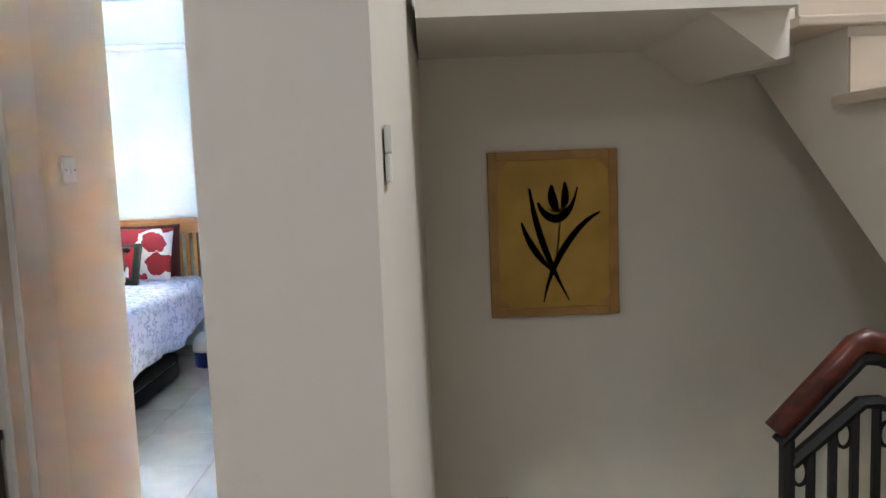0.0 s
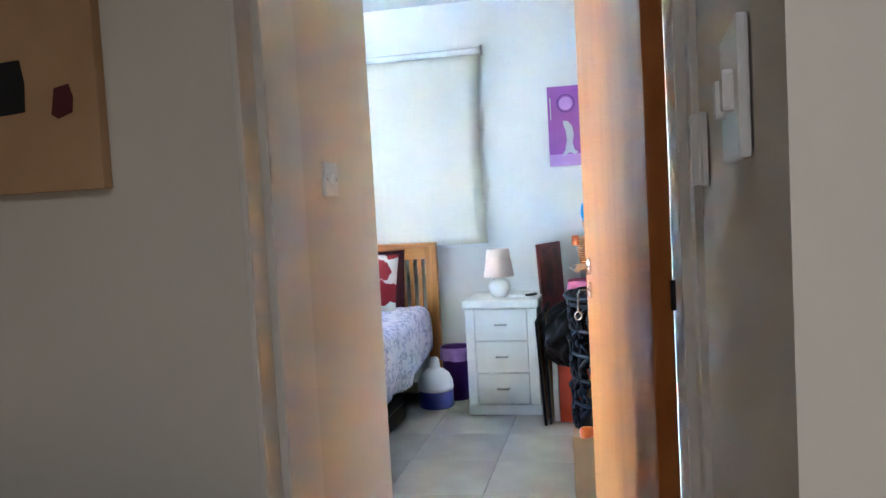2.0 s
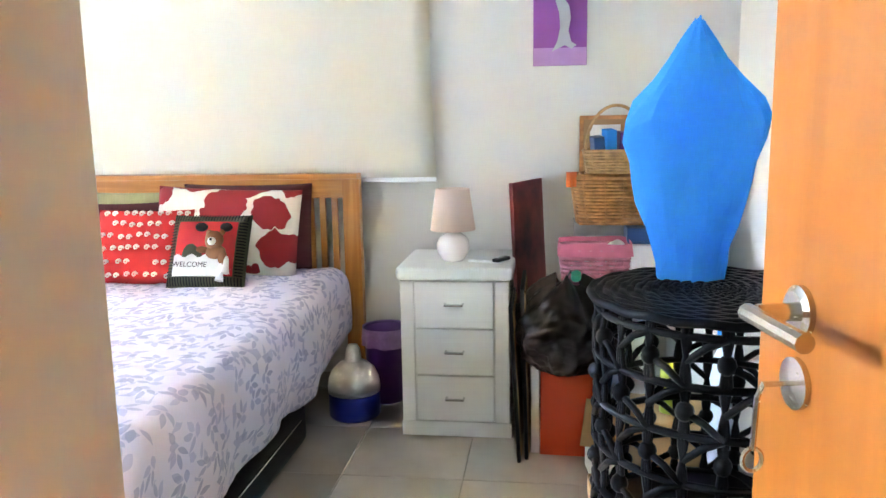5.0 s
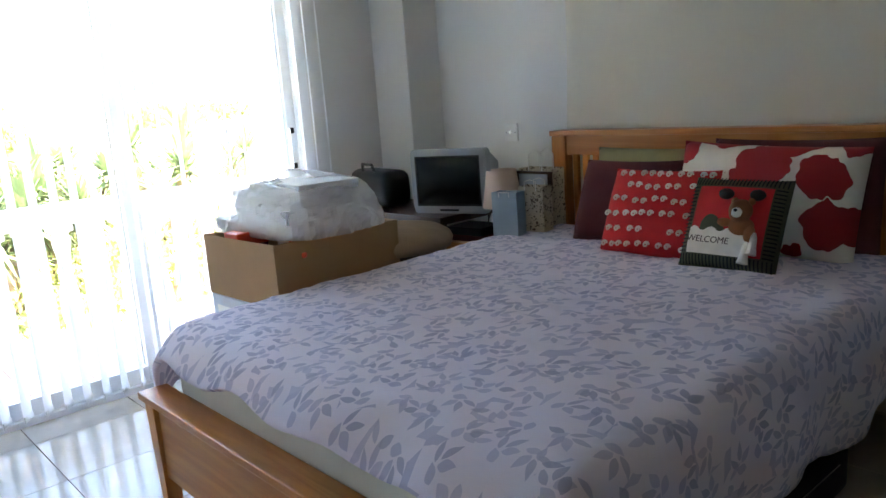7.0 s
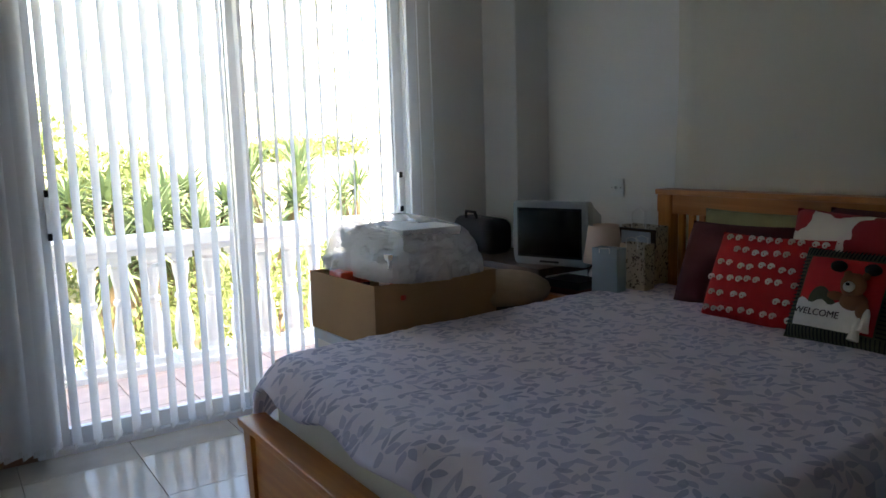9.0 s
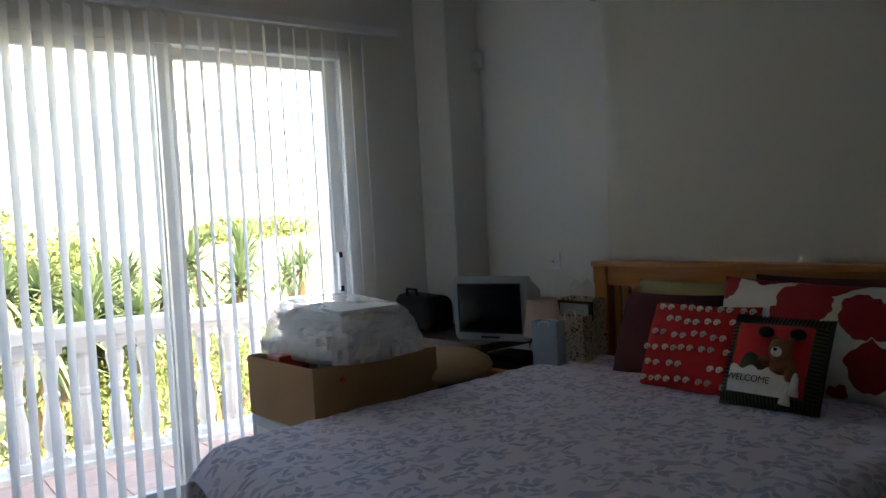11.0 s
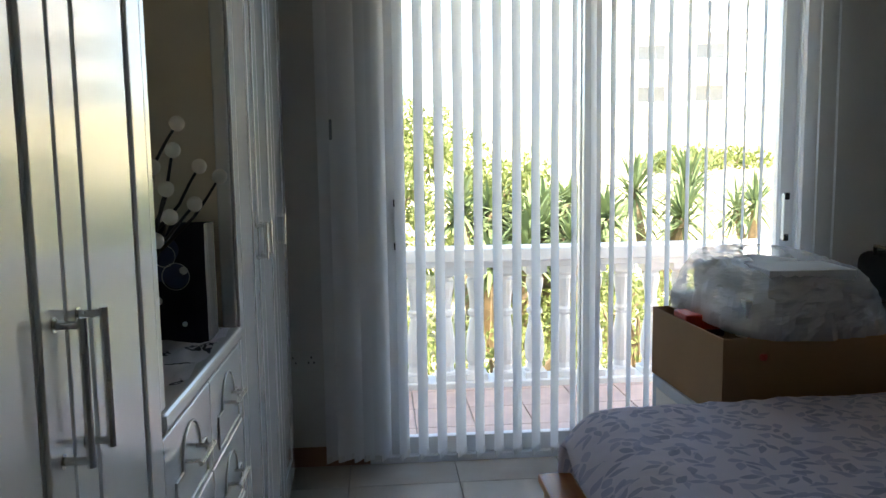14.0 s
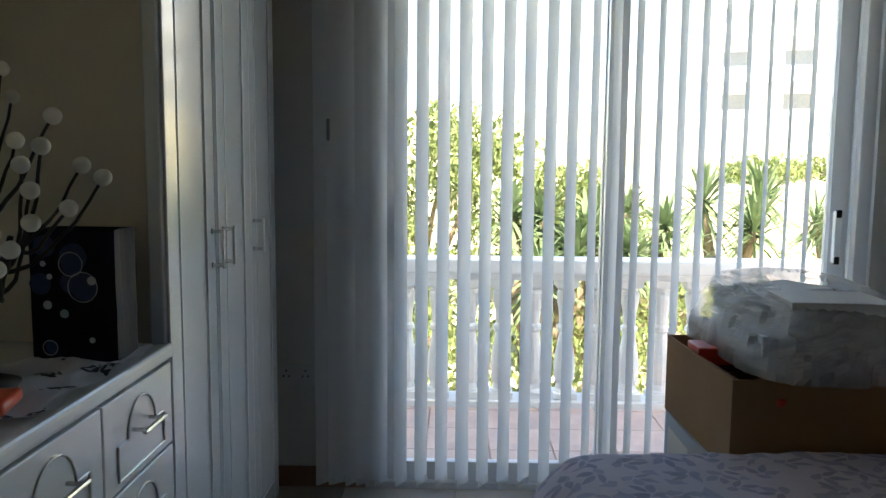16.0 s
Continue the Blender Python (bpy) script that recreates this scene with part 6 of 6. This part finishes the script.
for k, (x, y, z) in enumerate(tips):
    sx, sy, sz = min(stems, key=lambda q: (q[0] - x) ** 2 + (q[2] + 0.08 - z) ** 2)
    f = rt.uniform(0.62, 0.98)
    p0 = Vector((sx * f, sy * f, sz * (0.35 + 0.65 * f)))
    p3 = Vector((x, y, z))
    bow = Vector((rt.uniform(-0.01, 0.01), rt.uniform(-0.01, 0.01), -0.035))
    pts = [p0.lerp(p3, q / 7) + bow * math.sin(math.pi * q / 7) + Vector((0.003 * math.sin(q * 2.1 + k), 0, 0.003 * math.cos(q * 1.7 + k))) * (q < 7) for q in range(8)]
    br = part("branch", tube(pts, [0.0048 - 0.0003 * q for q in range(8)], 6), "twig", tw, smooth=True)
    part("bulb", ball(x, y, z, 0.0145, 0.0145, 0.0145, n=12), "frost", br, smooth=True)
M["night"] = material("navy_gloss_card", (0.006, 0.008, 0.020), 0.5, var=0.3, scale=9, Specular_IOR_Level=0.12)
M["orb"] = material("blue_orb", (0.012, 0.026, 0.09), 0.35, var=0.3, scale=30)
M["orb_ring"] = material("pale_ring", (0.40, 0.44, 0.50), 0.4, var=0.1)
gb2 = thing("gift_bag", -2.730, 2.168, 0.884, 88, "dark blue gift bag printed with circles", "gift bag")
part("body", open_bag(0.176, 0.09, 0.27), "night", gb2)
ro = random.Random(12)
for k in range(14):
    x, z, r = ro.uniform(-0.065, 0.065), ro.uniform(0.03, 0.24), ro.choice([0.006, 0.009, 0.013, 0.022, 0.028])
    o = part("circle", lathe([(0.0, 0.0), (r, 0.0), (r, 0.0008), (0.0, 0.0008)], 22), "orb" if r > 0.012 else "orb_ring", gb2)
    o.matrix_basis = pose(x, -0.0485 - 0.0002 * k, z, 90, 0, 0)
    if r > 0.012 and k % 2:
        q = part("ring", tube([((r + 0.002) * math.cos(a), 0, (r + 0.002) * math.sin(a)) for a in [6.2832 * j / 28 for j in range(28)]], 0.0008, 5, closed=True), "orb_ring", gb2)
        q.matrix_basis = pose(x, -0.0545, z)
cl = part("scarf", sheet(30, 24, lambda u, v: (-0.28 + 0.50 * u, -0.16 + 0.22 * v, 0.006 + 0.012 * abs(wob(u * 3, v * 3, 1, 2)) + 0.004 * math.sin(u * 19 + v * 7))), blobs("swirl_print", (0.50, 0.50, 0.54), (0.02, 0.02, 0.03), 16.0, 0.34, ring=(0.45, 0.45, 0.5)), smooth=True)
cl.matrix_basis = pose(-2.54, 2.22, 0.884, 0, 0, 0)
tagged(cl, "grey scarf with black swirls lying in the niche", "scarf")
og = part("pouch", box(-0.05, 0.05, -0.025, 0.025, 0, 0.022, 0.009, 3), "orange_red", smooth=True)
og.matrix_basis = pose(-2.32, 2.225, 0.905, 0, 0, 14)
tagged(og, "small orange-red pouch lying on the scarf", "pouch")

# ---- stairs beyond the pier ----
M["tread"] = material("stone_tread", (0.55, 0.47, 0.37), 0.35, var=0.08, scale=7)
M["iron"] = material("black_iron", (0.004, 0.004, 0.004), 0.6, var=0.2)
M["mahogany"] = wood("mahogany", (0.06, 0.010, 0.005), (0.11, 0.02, 0.008), 0, rough=0.4)
landing = structure("landing", box(1.32, 1.528, 2.10, 2.429, 1.742, 1.90, bm=box(0.246, 1.32, 1.64, 2.429, 1.742, 1.90)), "hallwall", "plastered underside of the stair landing", "landing")
structure("landing_soffit", prism([(1.09, 1.742), (1.32, 1.742), (1.32, 1.61), (1.28, 1.60)], 1.70, 2.428, "y", prism([(1.32, 1.742), (1.529, 1.742), (1.529, 1.64), (1.32, 1.61)], 2.10, 2.428, "y")), "hallwall", "sloping plastered soffit under the stairs", "stairs")
stair = thing("staircase", 1.53, 2.43, 0, 0, "plastered staircase with pale stone treads", "staircase")
steps = []
for k in range(7):
    y, z = -0.33 - 0.325 * k, 1.70 - 0.233 * k
    steps += [(y, z + 0.233 if k else 1.90), (y, z)]
flank = [(-2.7, steps[-1][1]), (-2.7, -0.30), (0.0, 1.64), (0.0, 1.90)] + steps
part("flank", prism(flank, 0.0, 1.5, "x"), "hallwall", stair)
for k in range(7):
    y, z = -0.33 - 0.325 * k, 1.70 - 0.233 * k
    part("tread", box(-0.05 if k else -0.16, 1.5, y - 0.355, y - 0.002, z + 0.001, z + 0.032, 0.006), "tread", stair)
    part("riser", box(0.002, 1.5, y - 0.014, y - 0.001, z + 0.033, z + 0.201, 0.001), "tread", stair)
rl = thing("stair_rail", 1.055, 1.2, -0.305, 0, "black iron stair rail with a mahogany handrail", "railing")
part("handrail", tube([(0.0, 0, 0.985), (0.19, 0, 1.185), (0.215, 0, 1.195), (0.25, 0, 1.185), (0.75, 0, 0.95)], 0.028, 10), "mahogany", rl, smooth=True)
part("flat_bar", tube([(0.01, 0, 0.955), (0.20, 0, 1.150), (0.245, 0, 1.150), (0.75, 0, 0.92)], 0.020, 6), "iron", rl)
part("lower_bar", tube([(0.04, 0, 0.905), (0.205, 0, 1.045), (0.245, 0, 1.045), (0.75, 0, 0.82)], 0.018, 6), "iron", rl)
for k in range(8):
    x = 0.035 + 0.052 * k
    top = 0.865 + 0.85 * min(x, 0.22) - 0.45 * max(0, x - 0.235)
    part("baluster", tube([(x, 0, 0.0), (x, 0, top)], 0.014 if k == 0 else 0.011, 6), "iron", rl)
    if k % 2 == 1:
        part("scroll", tube([(x - 0.026 + 0.018 * math.cos(a), 0, top - 0.06 + 0.03 * math.sin(a)) for a in [6.2832 * j / 16 for j in range(16)]], 0.005, 5, closed=True), "iron", rl)
part("post", tube([(0.03, 0, 0.0), (0.03, 0, 0.96)], 0.019, 8), "iron", rl)
cs2 = thing("console_table", -1.25, 1.34, 0, 0, "black console table against the hall wall", "table")
part("top", box(-0.45, 0.36, -0.13, 0.12, 0.655, 0.682, 0.003), "black", cs2)
for sx in (-0.43, 0.34):
    for sy in (-0.11, 0.10):
        part("leg", box(sx - 0.015, sx + 0.015, sy - 0.015, sy + 0.015, 0, 0.655, 0.002), "black", cs2)

# ---- floor tiles ----
floor_ob = bpy.data.objects["floor"]
PT = 0.445
tile_bm = box(0.0015, PT - 0.0015, 0.0015, PT - 0.0015, -0.008, 0.0, 0.0012, 1)
tile_me = bpy.data.meshes.new("tile")
tile_bm.to_mesh(tile_me)
tile_bm.free()
tile_me.materials.append(M["tile"])
for i in range(-12, 9):
    for j in range(-22, 4):
        x, y = -0.80 + PT * i, 3.83 + PT * j
        if y + PT > 1.5 and not -4.4 <= x < 0.3:
            continue
        if x < -6.15 or x > 2.7 or y < -4.6 or (y + PT > -0.36 and x > 0.5):
            continue
        o = new("tile", tile_me)
        o.parent = floor_ob
        o.location = (x, y, 0)
terr_ob = bpy.data.objects["terrace"]
tt = box(0.003, 0.297, 0.003, 0.297, -0.012, 0.0, 0.003, 1)
tt_me = bpy.data.meshes.new("tile")
tt.to_mesh(tt_me)
tt.free()
tt_me.materials.append(M["terr"])
for i in range(4):
    for j in range(26):
        o = new("tile", tt_me)
        o.parent = terr_ob
        o.location = (-5.57 + 0.30 * i, -0.2 + 0.30 * j, -0.035)
